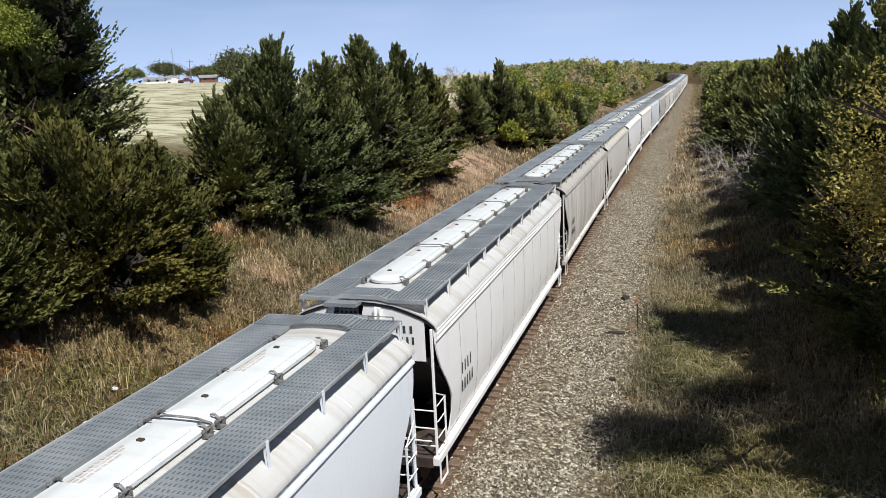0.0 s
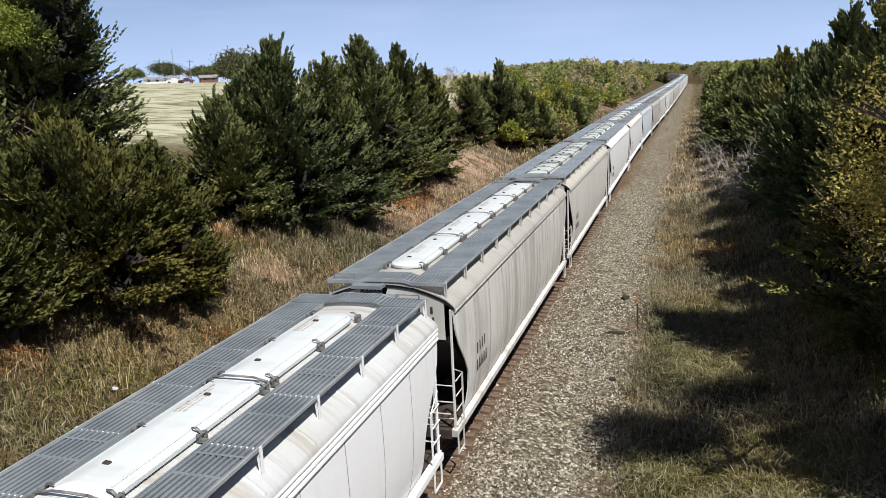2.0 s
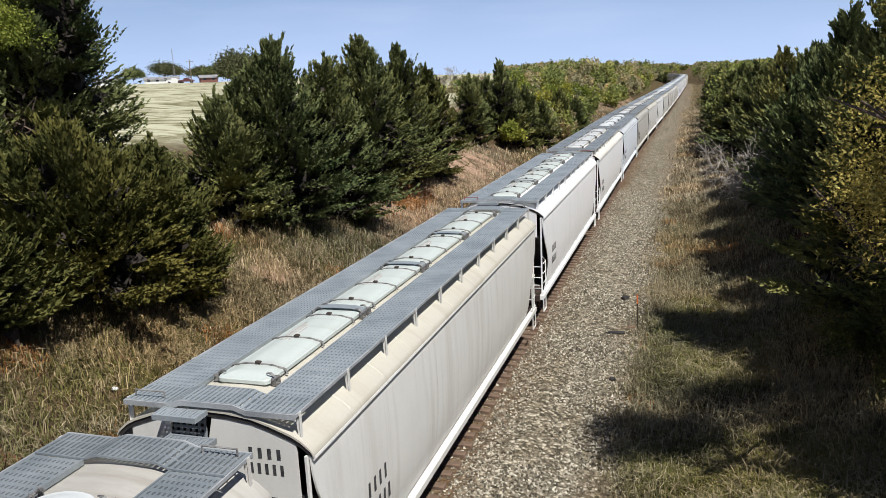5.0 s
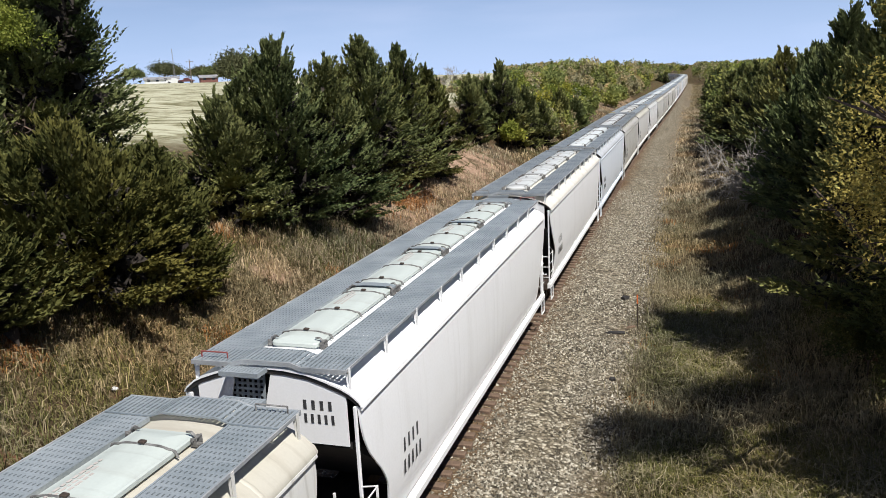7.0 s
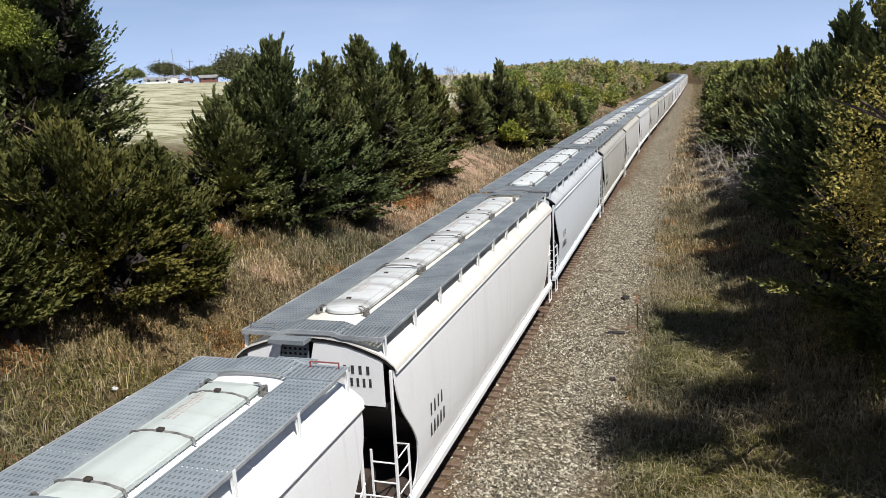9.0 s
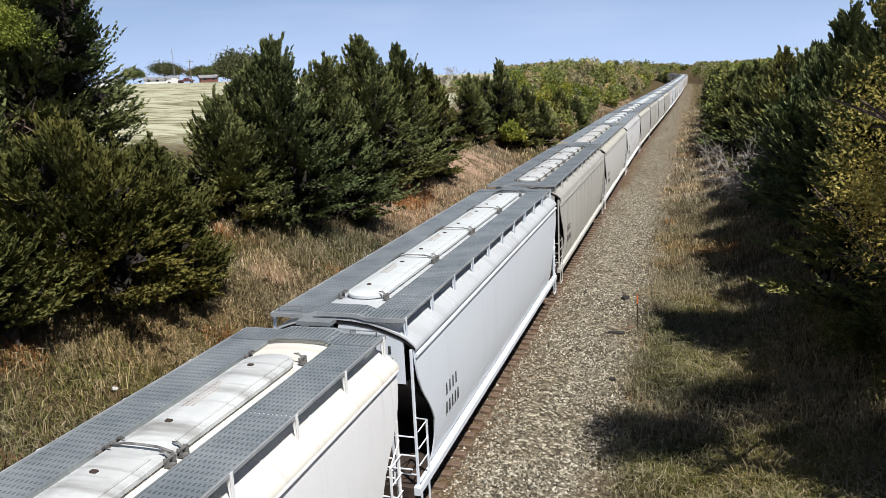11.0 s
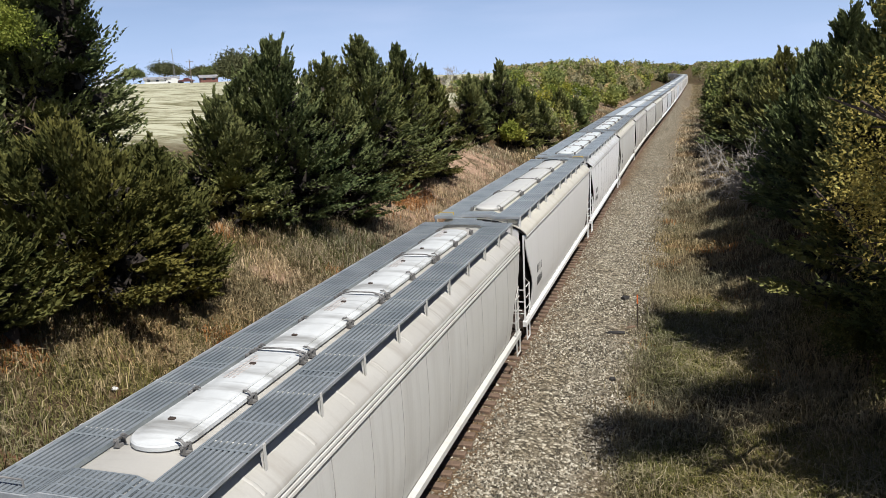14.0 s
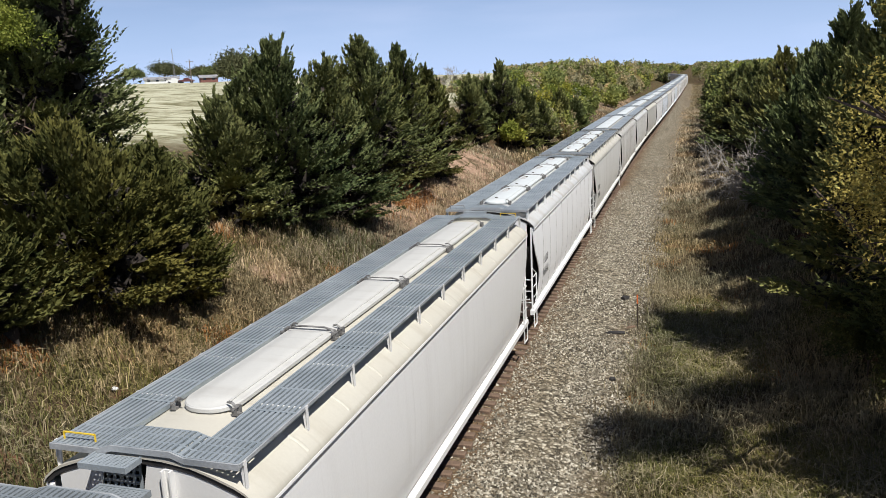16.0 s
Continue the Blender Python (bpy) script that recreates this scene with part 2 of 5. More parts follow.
def rod(bm, a, b, r, sides=6, r2=None):
    """A round bar from a to b."""
    a, b = Vector(a), Vector(b)
    q = (b - a).to_track_quat("Z", "Y")
    rings = []
    for p, rr in ((a, r), (b, r if r2 is None else r2)):
        rings.append([bm.verts.new(p + q @ Vector((rr * math.cos(k * math.tau / sides), rr * math.sin(k * math.tau / sides), 0))) for k in range(sides)])
    for k in range(sides):
        bm.faces.new((rings[0][k], rings[0][(k + 1) % sides], rings[1][(k + 1) % sides], rings[1][k]))
    bm.faces.new(rings[0][::-1])
    bm.faces.new(rings[1])


def prism(bm, outline, axis, a, b):
    """A closed outline of (u, v) pairs drawn out along x, y or z from a to b."""
    def at(u, v, w):
        return {"x": (w, u, v), "y": (u, w, v), "z": (u, v, w)}[axis]
    p = [bm.verts.new(at(u, v, a)) for u, v in outline]
    q = [bm.verts.new(at(u, v, b)) for u, v in outline]
    k = len(p)
    for i in range(k):
        bm.faces.new((p[i], p[(i + 1) % k], q[(i + 1) % k], q[i]))
    bm.faces.new(p[::-1])
    bm.faces.new(q)


def mesh_of(bm, name, mat, smooth=False, bevel=0.0):
    if bevel:
        bmesh.ops.bevel(bm, geom=list(bm.edges), offset=bevel, segments=1, affect="EDGES")
    bmesh.ops.recalc_face_normals(bm, faces=bm.faces)
    me = bpy.data.meshes.new(name)
    bm.to_mesh(me)
    bm.free()
    me.materials.append(mat)
    if smooth:
        me.polygons.foreach_set("use_smooth", [True] * len(me.polygons))
        me.set_sharp_from_angle(angle=radians(35))
    return me


def part(name, bm, mat, parent=None, label="", smooth=False, bevel=0.0):
    me = bm if isinstance(bm, bpy.types.Mesh) else mesh_of(bm, name, mat, smooth, bevel)
    ob = new(name, me)
    ob.parent = parent
    if label:
        ob["label"] = label
    return ob


def soup(name, tri, mat, parent=None, smooth=False):
    """One mesh out of an array of loose triangles (n, 3, 3)."""
    tri = np.asarray(tri, dtype=np.float32)
    k = len(tri)
    me = bpy.data.meshes.new(name)
    me.vertices.add(3 * k)
    me.vertices.foreach_set("co", tri.reshape(-1))
    me.loops.add(3 * k)
    me.loops.foreach_set("vertex_index", np.arange(3 * k, dtype=np.int32))
    me.polygons.add(k)
    me.polygons.foreach_set("loop_start", np.arange(0, 3 * k, 3, dtype=np.int32))
    me.update()
    me.materials.append(mat)
    ob = new(name, me)
    ob.parent = parent
    return ob


# ---------------------------------------------------------------- the line of the track
CURVE_Y, CURVE_R = 392.0, 420.0
BEND_S, BEND_A = (0.0, 75.0, 100.0, 140.0, 215.0, CURVE_Y), (0.0, 0.0, 1.0, 0.95, 0.65, 0.40)   # a slight bend to the right, degrees


def sideways(s):
    """How far the bend has carried the track to the right, s metres along it."""
    k = np.linspace(0.0, max(min(s, CURVE_Y), 1.0), 60)
    a = np.radians(np.interp(k, BEND_S, BEND_A))
    return float(np.sum((a[1:] + a[:-1]) / 2 * np.diff(k)))


OFFSET = np.array([sideways(float(s)) for s in range(0, int(CURVE_Y) + 1, 4)])


def lateral(y):
    return float(np.interp(y, np.arange(len(OFFSET)) * 4.0, OFFSET))


def track(s):
    """Place and heading (degrees to the left) of the track s metres along it."""
    if s <= CURVE_Y:
        return lateral(s), s, -float(np.interp(s, BEND_S, BEND_A))
    a = min((s - CURVE_Y) / CURVE_R, 1.2)
    rest = s - CURVE_Y - a * CURVE_R
    return lateral(CURVE_Y) - CURVE_R * (1 - math.cos(a)) - rest * math.sin(a), CURVE_Y + CURVE_R * math.sin(a) + rest * math.cos(a), math.degrees(a)


def off_track(x, y):
    """Distance to the side of the track, the left negative."""
    x -= lateral(y)
    if y <= CURVE_Y:
        return x
    return math.hypot(x + CURVE_R, y - CURVE_Y) - CURVE_R if x > -CURVE_R else x


LEFT = [(0, -0.62), (2.6, -0.66), (4.4, -0.85), (5.6, -0.6), (12.5, 3.1), (18, 4.4), (30, 5.5), (77, 8.8), (175, 11.4), (400, 12.6), (4000, 14)]
RIGHT = [(0, -0.62), (5, -0.66), (7.5, -0.55), (9.5, 0.1), (14, 1.9), (25, 3.2), (100, 4.5), (400, 6.5), (4000, 10)]


def height(x, y):
    d = off_track(x, y)
    rows = LEFT if d < 0 else RIGHT
    z = float(np.interp(abs(d), [r[0] for r in rows], [r[1] for r in rows]))
    if d < 0 and y > 70:                                   # the cutting grows shallower further on
        z *= 1 - 0.35 * min((y - 70) / 120, 1) * (1 if z > 0 else 0) * max(0, 1 - abs(d) / 90)
    a = abs(d)
    if a > 4.5:
        k = min((a - 4.5) / 6, 1)
        z += k * (0.28 * noise.noise((x * 0.22, y * 0.22, 1.3)) + 0.10 * noise.noise((x * 0.8, y * 0.8, 7)))
        if a > 60:
            z += 1.2 * min((a - 60) / 200, 1) * noise.noise((x * 0.012, y * 0.012, 4))
    return z


def build_ground():
    xs = sorted(set([-4000, -2200, -1200, -700, -450] + list(range(-320, -60, 20)) + list(range(-60, -20, 4)) + [x * 0.5 for x in range(-40, 41)] + list(range(22, 60, 4)) + list(range(60, 320, 20)) + [450, 700, 1200, 2200, 4000]))
    ys = sorted(set([-600, -300, -150, -80, -40] + list(range(-20, 0, 4)) + [y * 0.7 for y in range(0, 90)] + list(range(63, 160, 3)) + list(range(160, 480, 10)) + [500, 540, 600, 700, 900, 1300, 2000, 4400]))
    verts = [(x, y, height(x, y)) for y in ys for x in xs]
    w = len(xs)
    faces = [(j * w + i, j * w + i + 1, (j + 1) * w + i + 1, (j + 1) * w + i) for j in range(len(ys) - 1) for i in range(w - 1)]
    me = bpy.data.meshes.new("ground")
    me.from_pydata(verts, [], faces)
    me.polygons.foreach_set("use_smooth", [True] * len(me.polygons))
    me.materials.append(M_SOIL)
    tagged(new("ground", me), "grassy railway cutting with dry banks and a pale upland field", "ground", kind="structure")


BED = [(-3.4, -0.95), (-2.1, -0.27), (-1.25, -0.24), (1.15, -0.25), (1.45, -0.275), (1.8, -0.285), (2.4, -0.30), (3.6, -0.46), (4.6, -0.57), (5.3, -0.66), (5.9, -0.95)]


def build_ballast():
    bm = bmesh.new()
    rows = []
    s = -120.0
    while s < 800:
        x, y, a = track(s)
        ca, sa = math.cos(radians(a)), math.sin(radians(a))
        row = []
        for u, z in BED:
            w = (0.10 if abs(u) < 4 else 0.30) * (noise.noise((u, s * 0.3, 2)) + 0.6 * noise.noise((u, s * 1.1, 5))) if abs(u) > 2 else 0
            row.append(bm.verts.new((x + (u + w * 2) * ca, y + (u + w * 2) * sa, z + w * 0.3)))
        rows.append(row)
        s += 0.6 if s < 110 else 1.5 if s < 260 else 6
    for a, b in zip(rows, rows[1:]):
        for k in range(len(BED) - 1):
            bm.faces.new((a[k], a[k + 1], b[k + 1], b[k]))
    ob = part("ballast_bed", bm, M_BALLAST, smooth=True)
    tagged(ob, "grey-tan crushed stone ballast bed beside the rails", "ballast", kind="structure")


def build_stones():
    """Loose crushed stone on the bed, nearest to the bridge."""
    rng = np.random.default_rng(5)
    k = 46000
    y = 10 + 52 * rng.random(k) ** 1.5
    x = np.where(rng.random(k) < 0.86, rng.uniform(1.3, 5.6, k), rng.uniform(-2.6, 1.3, k))
    z = np.interp(x, [b[0] for b in BED], [b[1] for b in BED])
    size = rng.uniform(0.028, 0.062, k)
    base = np.array([(1, 0, 0), (-0.5, 0.85, 0), (-0.5, -0.85, 0), (0.1, 0.1, 0.9)], dtype=float)
    v = base[None] * rng.uniform(0.65, 1.25, (k, 4, 1)) + rng.normal(0, 0.2, (k, 4, 3))
    ang = rng.uniform(0, math.tau, k)
    c, s = np.cos(ang)[:, None], np.sin(ang)[:, None]
    v = np.stack([v[..., 0] * c - v[..., 1] * s, v[..., 0] * s + v[..., 1] * c, v[..., 2]], -1) * size[:, None, None]
    v += np.stack([x, y, z - 0.004], -1)[:, None]
    me = bpy.data.meshes.new("ballast_stones")
    f = np.array([(0, 1, 3), (1, 2, 3), (2, 0, 3)])
    faces = (np.arange(k)[:, None, None] * 4 + f[None]).reshape(-1, 3)
    me.from_pydata(v.reshape(-1, 3).tolist(), [], faces.tolist())
    me.materials.append(M_STONE)
    tagged(new("ballast_stones", me), "loose angular crushed stones on the ballast bed", "ballast", kind="stuff")


def build_track():
    top = tagged(new("railway_track"), "rusty steel rails on weathered wooden ties in ballast", "railway track", kind="structure")
    prof = [(-0.075, -0.17), (0.075, -0.17), (0.075, -0.155), (0.012, -0.13), (0.012, -0.045), (0.037, -0.035), (0.037, 0.0), (-0.037, 0.0), (-0.037, -0.035), (-0.012, -0.045), (-0.012, -0.13), (-0.075, -0.155)]
    for side in (-0.7525, 0.7525):
        bm = bmesh.new()
        prev = None
        for s in [-120, 0, 40, 75] + [75 + 12 * k for k in range(1, 27)] + [CURVE_Y + 12 * k for k in range(36)]:
            x, y, a = track(s)
            ca, sa = math.cos(radians(a)), math.sin(radians(a))
            ring = [bm.verts.new((x + (side + u) * ca, y + (side + u) * sa, z)) for u, z in prof]
            if prev:
                for k in range(len(ring)):
                    bm.faces.new((prev[k], prev[(k + 1) % len(ring)], ring[(k + 1) % len(ring)], ring[k]))
            prev = ring
        part("rail", bm, M_RAIL, top)
    bm = bmesh.new()
    box(bm, -1.3, 1.3, -0.115, 0.115, -0.35, -0.17)
    tie = mesh_of(bm, "tie", M_TIE, bevel=0.012)
    rng = random.Random(3)
    for k in range(280):
        ob = part("tie", tie, None, top)
        x, y, a = track(4 + 0.53 * k)
        ob.matrix_basis = pose(x + rng.uniform(-0.05, 0.05), y + rng.uniform(-0.03, 0.03), rng.uniform(-0.02, 0.012), 0, 0, a + rng.uniform(-1.2, 1.2))
    bm = bmesh.new()
    s = 4 + 0.53 * 280
    while s < 520:
        x, y, a = track(s)
        box(bm, -1.3, 1.3, -0.115, 0.115, -0.35, -0.17, pose(x, y, 0, 0, 0, a))
        s += 0.53
    tagged(part("distant_ties", bm, M_TIE, top), kind="stuff")


build_ground()
build_ballast()
build_stones()
build_track()

# ---------------------------------------------------------------- covered hopper wagons
BODY = 16.6                                             # length over the end sheets
SIDE = [(1.44, 1.16), (1.51, 1.4), (1.57, 1.75), (1.61, 2.2), (1.628, 2.8), (1.622, 3.3), (1.605, 3.75), (1.585, 4.02)]
ROOF = [(1.64, 4.05), (1.60, 4.12), (1.45, 4.245), (1.3, 4.325), (1.0, 4.435), (0.7, 4.525), (0.3, 4.575), (0.0, 4.585)]
ENDCUT = [(1.1, 0.98), (1.75, 1.0), (2.0, 0.98), (2.27, 0.91), (2.6, 0.67), (2.93, 0.37), (3.2, 0.16), (3.5, 0.04), (3.75, 0.0), (9, 0.0)]


def cut(z):
    return float(np.interp(z, [c[0] for c in ENDCUT], [c[1] for c in ENDCUT]))


CACHE = {}


def shared(key, make):
    if key not in CACHE:
        CACHE[key] = make()
    return CACHE[key]


def m_side(sign):
    """Side sheet: bowed steel, cut back in a curve at its ends."""
    bm = bmesh.new()
    prof = []
    for (x0, z0), (x1, z1) in zip(SIDE, SIDE[1:]):
        for k in range(3):
            prof.append((x0 + (x1 - x0) * k / 3, z0 + (z1 - z0) * k / 3))
    prof.append(SIDE[-1])
    marks = [BODY * k / 8 for k in range(9)]
    cols = len(marks) - 1
    grids = []
    for inset in (0.0, 0.03):
        g = []
        for x, z in prof:
            c = cut(z)
            g.append([bm.verts.new((sign * (x - inset), min(max(y, c), BODY - c), z)) for y in marks])
        grids.append(g)
    a, b = grids
    rows = len(prof)
    for g in grids:
        for j in range(rows - 1):
            for i in range(cols):
                bm.faces.new((g[j][i], g[j][i + 1], g[j + 1][i + 1], g[j + 1][i]))
    for j in range(rows - 1):
        for i in (0, cols):
            bm.faces.new((a[j][i], a[j + 1][i], b[j + 1][i], b[j][i]))
    for i in range(cols):
        for j in (0, rows - 1):
            bm.faces.new((a[j][i], a[j][i + 1], b[j][i + 1], b[j][i]))
    return mesh_of(bm, "side_sheet", M_WHITE, True)


def m_joint(sign):
    """Welded joint between two side sheets, a narrow proud bead that holds dirt."""
    bm = bmesh.new()
    rows = [[bm.verts.new((sign * (x + o), y, z)) for y, o in ((-0.016, -0.002), (-0.006, 0.004), (0.006, 0.004), (0.016, -0.002))] for x, z in SIDE]
    for a, b in zip(rows, rows[1:]):
        for k in range(3):
            bm.faces.new((a[k], a[k + 1], b[k + 1], b[k]))
    return mesh_of(bm, "panel_joint", M_SEAM)


def m_chord(sign, z):
    """Rolled ledge along the top of the side."""
    bm = bmesh.new()
    prism(bm, [(sign * 1.575, z - 0.045), (sign * 1.640, z - 0.04), (sign * 1.652, z - 0.015), (sign * 1.645, z + 0.025), (sign * 1.575, z + 0.05)], "y", 0.01, BODY - 0.01)
    return mesh_of(bm, "top_chord", M_WHITE)


def m_roof():
    bm = bmesh.new()
    arc = ROOF + [(-x, z) for x, z in ROOF[-2::-1]]
    ys = [-0.03] + [BODY * k / 12 for k in range(1, 12)] + [BODY + 0.03]
    for lift in (0.0, -0.035):
        grid = [[bm.verts.new((x, y, z + lift)) for x, z in arc] for y in ys]
        for j in range(len(ys) - 1):
            for i in range(len(arc) - 1):
                bm.faces.new((grid[j][i], grid[j][i + 1], grid[j + 1][i + 1], grid[j + 1][i]))
        if lift == 0.0:
            top = grid
    for j in (0, len(ys) - 1):
        for i in range(len(arc) - 1):
            bm.faces.new((top[j][i], top[j][i + 1], grid[j][i + 1], grid[j][i]))
    for j in range(len(ys) - 1):
        for i in (0, len(arc) - 1):
            bm.faces.new((top[j][i], top[j + 1][i], grid[j + 1][i], grid[j][i]))
    # carline laps across the sheets
    for k in range(1, 12):
        y = BODY * k / 12
        for s in (1, -1):
            for (x0, z0), (x1, z1) in zip(ROOF[1:5], ROOF[2:6]):
                vs = [bm.verts.new((s * x, yy, z + o)) for x, z in ((x0, z0), (x1, z1)) for yy, o in ((y - 0.04, 0.002), (y - 0.02, 0.016), (y + 0.02, 0.016), (y + 0.04, 0.002))]
                for q in range(3):
                    bm.faces.new((vs[q], vs[q + 1], vs[q + 5], vs[q + 4]))
    return mesh_of(bm, "roof", M_WHITE, True)


def roof_z(x):
    return float(np.interp(abs(x), [r[0] for r in ROOF[:0:-1]], [r[1] for r in ROOF[:0:-1]]))


def m_board(sign, make):
    """Running board: open steel grating, of long planks or of fine mesh."""
    x0, x1 = (0.66, 1.40) if sign > 0 else (-1.40, -0.66)
    if make == "plank":
        bm = grating(edges(x0, x1, 9, 0.56), edges(0.56, BODY - 0.56, 10, 0.03), 4.555, 4.634)
    elif make == "mesh":
        bm = grating(edges(x0, x1, 11, 0.62), edges(0.56, BODY - 0.56, 120, 0.52), 4.59, 4.634)
    else:
        bm = bmesh.new()
        box(bm, x0, x1, 0.55, BODY - 0.55, 4.60, 4.635)
    return mesh_of(bm, "running_board", M_GALV)


def m_board_edge(sign):
    """White angle iron along the outside of a running board."""
    bm = bmesh.new()
    prism(bm, [(sign * 1.402, 4.602), (sign * 1.425, 4.602), (sign * 1.425, 4.65), (sign * 1.402, 4.65)], "y", -0.02, BODY + 0.02)
    return mesh_of(bm, "board_edge", M_WHITE)


def m_board_lip(sign):
    bm = bmesh.new()
    prism(bm, [(sign * 0.63, 4.575), (sign * 0.656, 4.575), (sign * 0.656, 4.645), (sign * 0.63, 4.645)], "y", 0.56, BODY - 0.56)
    return mesh_of(bm, "board_inner_edge", M_GALV)


def m_seam_bar(sign):
    """Flat splice bar across a running board."""
    bm = bmesh.new()
    box(bm, sign * 0.66, sign * 1.40, -0.02, 0.02, 4.6345, 4.641)
    return mesh_of(bm, "splice_bar", M_GALV)


def m_cross(fine):
    """Walkway across the roof's end, open ribs, humped over the middle."""
    hump = [(-1.40, 0), (-0.64, 0), (-0.44, 0.065), (0.44, 0.065), (0.64, 0), (1.40, 0)]
    bm = grating(edges(-1.40, 1.40, 35, 0.6), edges(-0.02, 0.55, 4, 0.12), 4.61, 4.638)
    for v in bm.verts:
        v.co.z += float(np.interp(v.co.x, [p[0] for p in hump], [p[1] for p in hump]))
    return mesh_of(bm, "cross_walkway", M_GALV)


def m_lip():
    """Angle iron along the front of the cross walkway."""
    bm = bmesh.new()
    for a, b, za, zb in ((-1.42, -0.64, 0, 0), (-0.64, -0.44, 0, 0.065), (-0.44, 0.44, 0.065, 0.065), (0.44, 0.64, 0.065, 0), (0.64, 1.42, 0, 0)):
        prism(bm, [(a, 4.555 + za), (b, 4.555 + zb), (b, 4.635 + zb), (a, 4.635 + za)], "y", -0.05, -0.025)
    return mesh_of(bm, "walkway_edge", M_GALV)


def m_step():
    """Small landing ahead of the cross walkway, over the end stair."""
    bm = grating(edges(-0.66, 0.0, 11, 0.5), edges(-0.335, -0.06, 9, 0.5), 4.565, 4.585)
    return mesh_of(bm, "end_landing", M_GALV)


def m_step_edge():
    bm = bmesh.new()
    prism(bm, [(-0.69, -0.365), (0.03, -0.365), (0.03, -0.06), (0.002, -0.06), (0.002, -0.335), (-0.662, -0.335), (-0.662, -0.06), (-0.69, -0.06)], "z", 4.52, 4.60)
    return mesh_of(bm, "landing_frame", M_WHITE)


def m_bracket(sign):
    """Post and gusset that carry the running board on the roof."""
    bm = bmesh.new()
    z = roof_z(1.40)
    prism(bm, [(sign * 1.385, z - 0.01), (sign * 1.425, z - 0.03), (sign * 1.425, 4.60), (sign * 0.70, 4.60), (sign * 0.70, 4.575), (sign * 1.36, 4.545)], "y", -0.012, 0.012)
    box(bm, sign * 1.426, sign * 1.436, -0.03, 0.03, z - 0.03, 4.63)
    return mesh_of(bm, "bracket", M_WHITE)


def rounded(x0, x1, y0, y1, r0, r1, n=5):
    """Outline of a plate, corner radius r0 at its front and r1 at its back."""
    out = []
    for cx, cy, a, r in ((x1 - r0, y0 + r0, -90, r0), (x1 - r1, y1 - r1, 0, r1), (x0 + r1, y1 - r1, 90, r1), (x0 + r0, y0 + r0, 180, r0)):
        for k in range(n + 1):
            t = radians(a + 90 * k / n)
            out.append((cx + r * math.cos(t), cy + r * math.sin(t)))
    return out


def m_hatch(w, length, r0, r1):
    """Domed fibreglass or steel hatch cover with a rolled rim."""
    bm = bmesh.new()
    rings = []
    for inset, z in ((0.03, 4.575), (0.0, 4.58), (0.0, 4.635), (0.02, 4.655), (0.09, 4.66), (0.14, 4.685), (0.30, 4.70)):
        o = rounded(-w + inset, w - inset, inset, length - inset, max(r0 - inset, 0.012), max(r1 - inset, 0.012))
        rings.append([bm.verts.new((x, y, z)) for x, y in o])
    for a, b in zip(rings, rings[1:]):
        for k in range(len(a)):
            bm.faces.new((a[k], a[(k + 1) % len(a)], b[(k + 1) % len(a)], b[k]))
    bm.faces.new(rings[-1])
    bm.faces.new(rings[0][::-1])
    return mesh_of(bm, "hatch_cover", M_WHITE, True)


def m_bead(length, x):
    """Stiffening bead along a hatch cover."""
    bm = bmesh.new()
    rod(bm, (x, 0.25, 4.682), (x, length - 0.25, 4.682), 0.018, 6)
    return mesh_of(bm, "stiffening_bead", M_WHITE, True)


def m_flat_strap(w):
    """Wide flat joint cover between two hatches."""
    bm = bmesh.new()
    top = [(-w - 0.05, 4.60), (-w - 0.04, 4.69), (-w * 0.6, 4.722), (0, 4.73), (w * 0.6, 4.722), (w + 0.04, 4.69), (w + 0.05, 4.60)]
    prism(bm, top + [(x * 0.985, z - 0.012) for x, z in top[::-1]], "y", -0.11, 0.11)
    return mesh_of(bm, "joint_cover", M_GALV)


def m_nub():
    bm = bmesh.new()
    box(bm, -0.05, 0.05, -0.035, 0.035, 4.69, 4.725)
    return mesh_of(bm, "lifting_lug", M_TRUCK, bevel=0.01)


def m_stencil(seed):
    """Rows of small stencilled notes on a hatch, too small to read."""
    bm = bmesh.new()
    rng = random.Random(seed)
    for row in range(3):
        y = 0.0
        while y < 0.95 - 0.15 * row:
            d = rng.uniform(0.04, 0.11)
            box(bm, row * 0.075, row * 0.075 + 0.04, y, y + d, 0.0, 0.003)
            y += d + 0.03
    return mesh_of(bm, "stencilled_note", M_FADED)


def m_coaming(w, y0, y1, r):
    bm = bmesh.new()
    prism(bm, rounded(-w, w, y0, y1, r, r), "z", 4.47, 4.60)
    return mesh_of(bm, "hatch_coaming", M_WHITE)


def m_strap(w):
    """Hold-down bar over a joint, bent down at its ends."""
    bm = bmesh.new()
    pts = [(-w - 0.06, 4.58), (-w - 0.02, 4.665), (-w * 0.55, 4.712), (0, 4.718), (w * 0.55, 4.712), (w + 0.02, 4.665), (w + 0.06, 4.58)]
    for a, b in zip(pts, pts[1:]):
        rod(bm, (a[0], 0, a[1]), (b[0], 0, b[1]), 0.017, 6)
    return mesh_of(bm, "hold_down_bar", M_GALV, True)


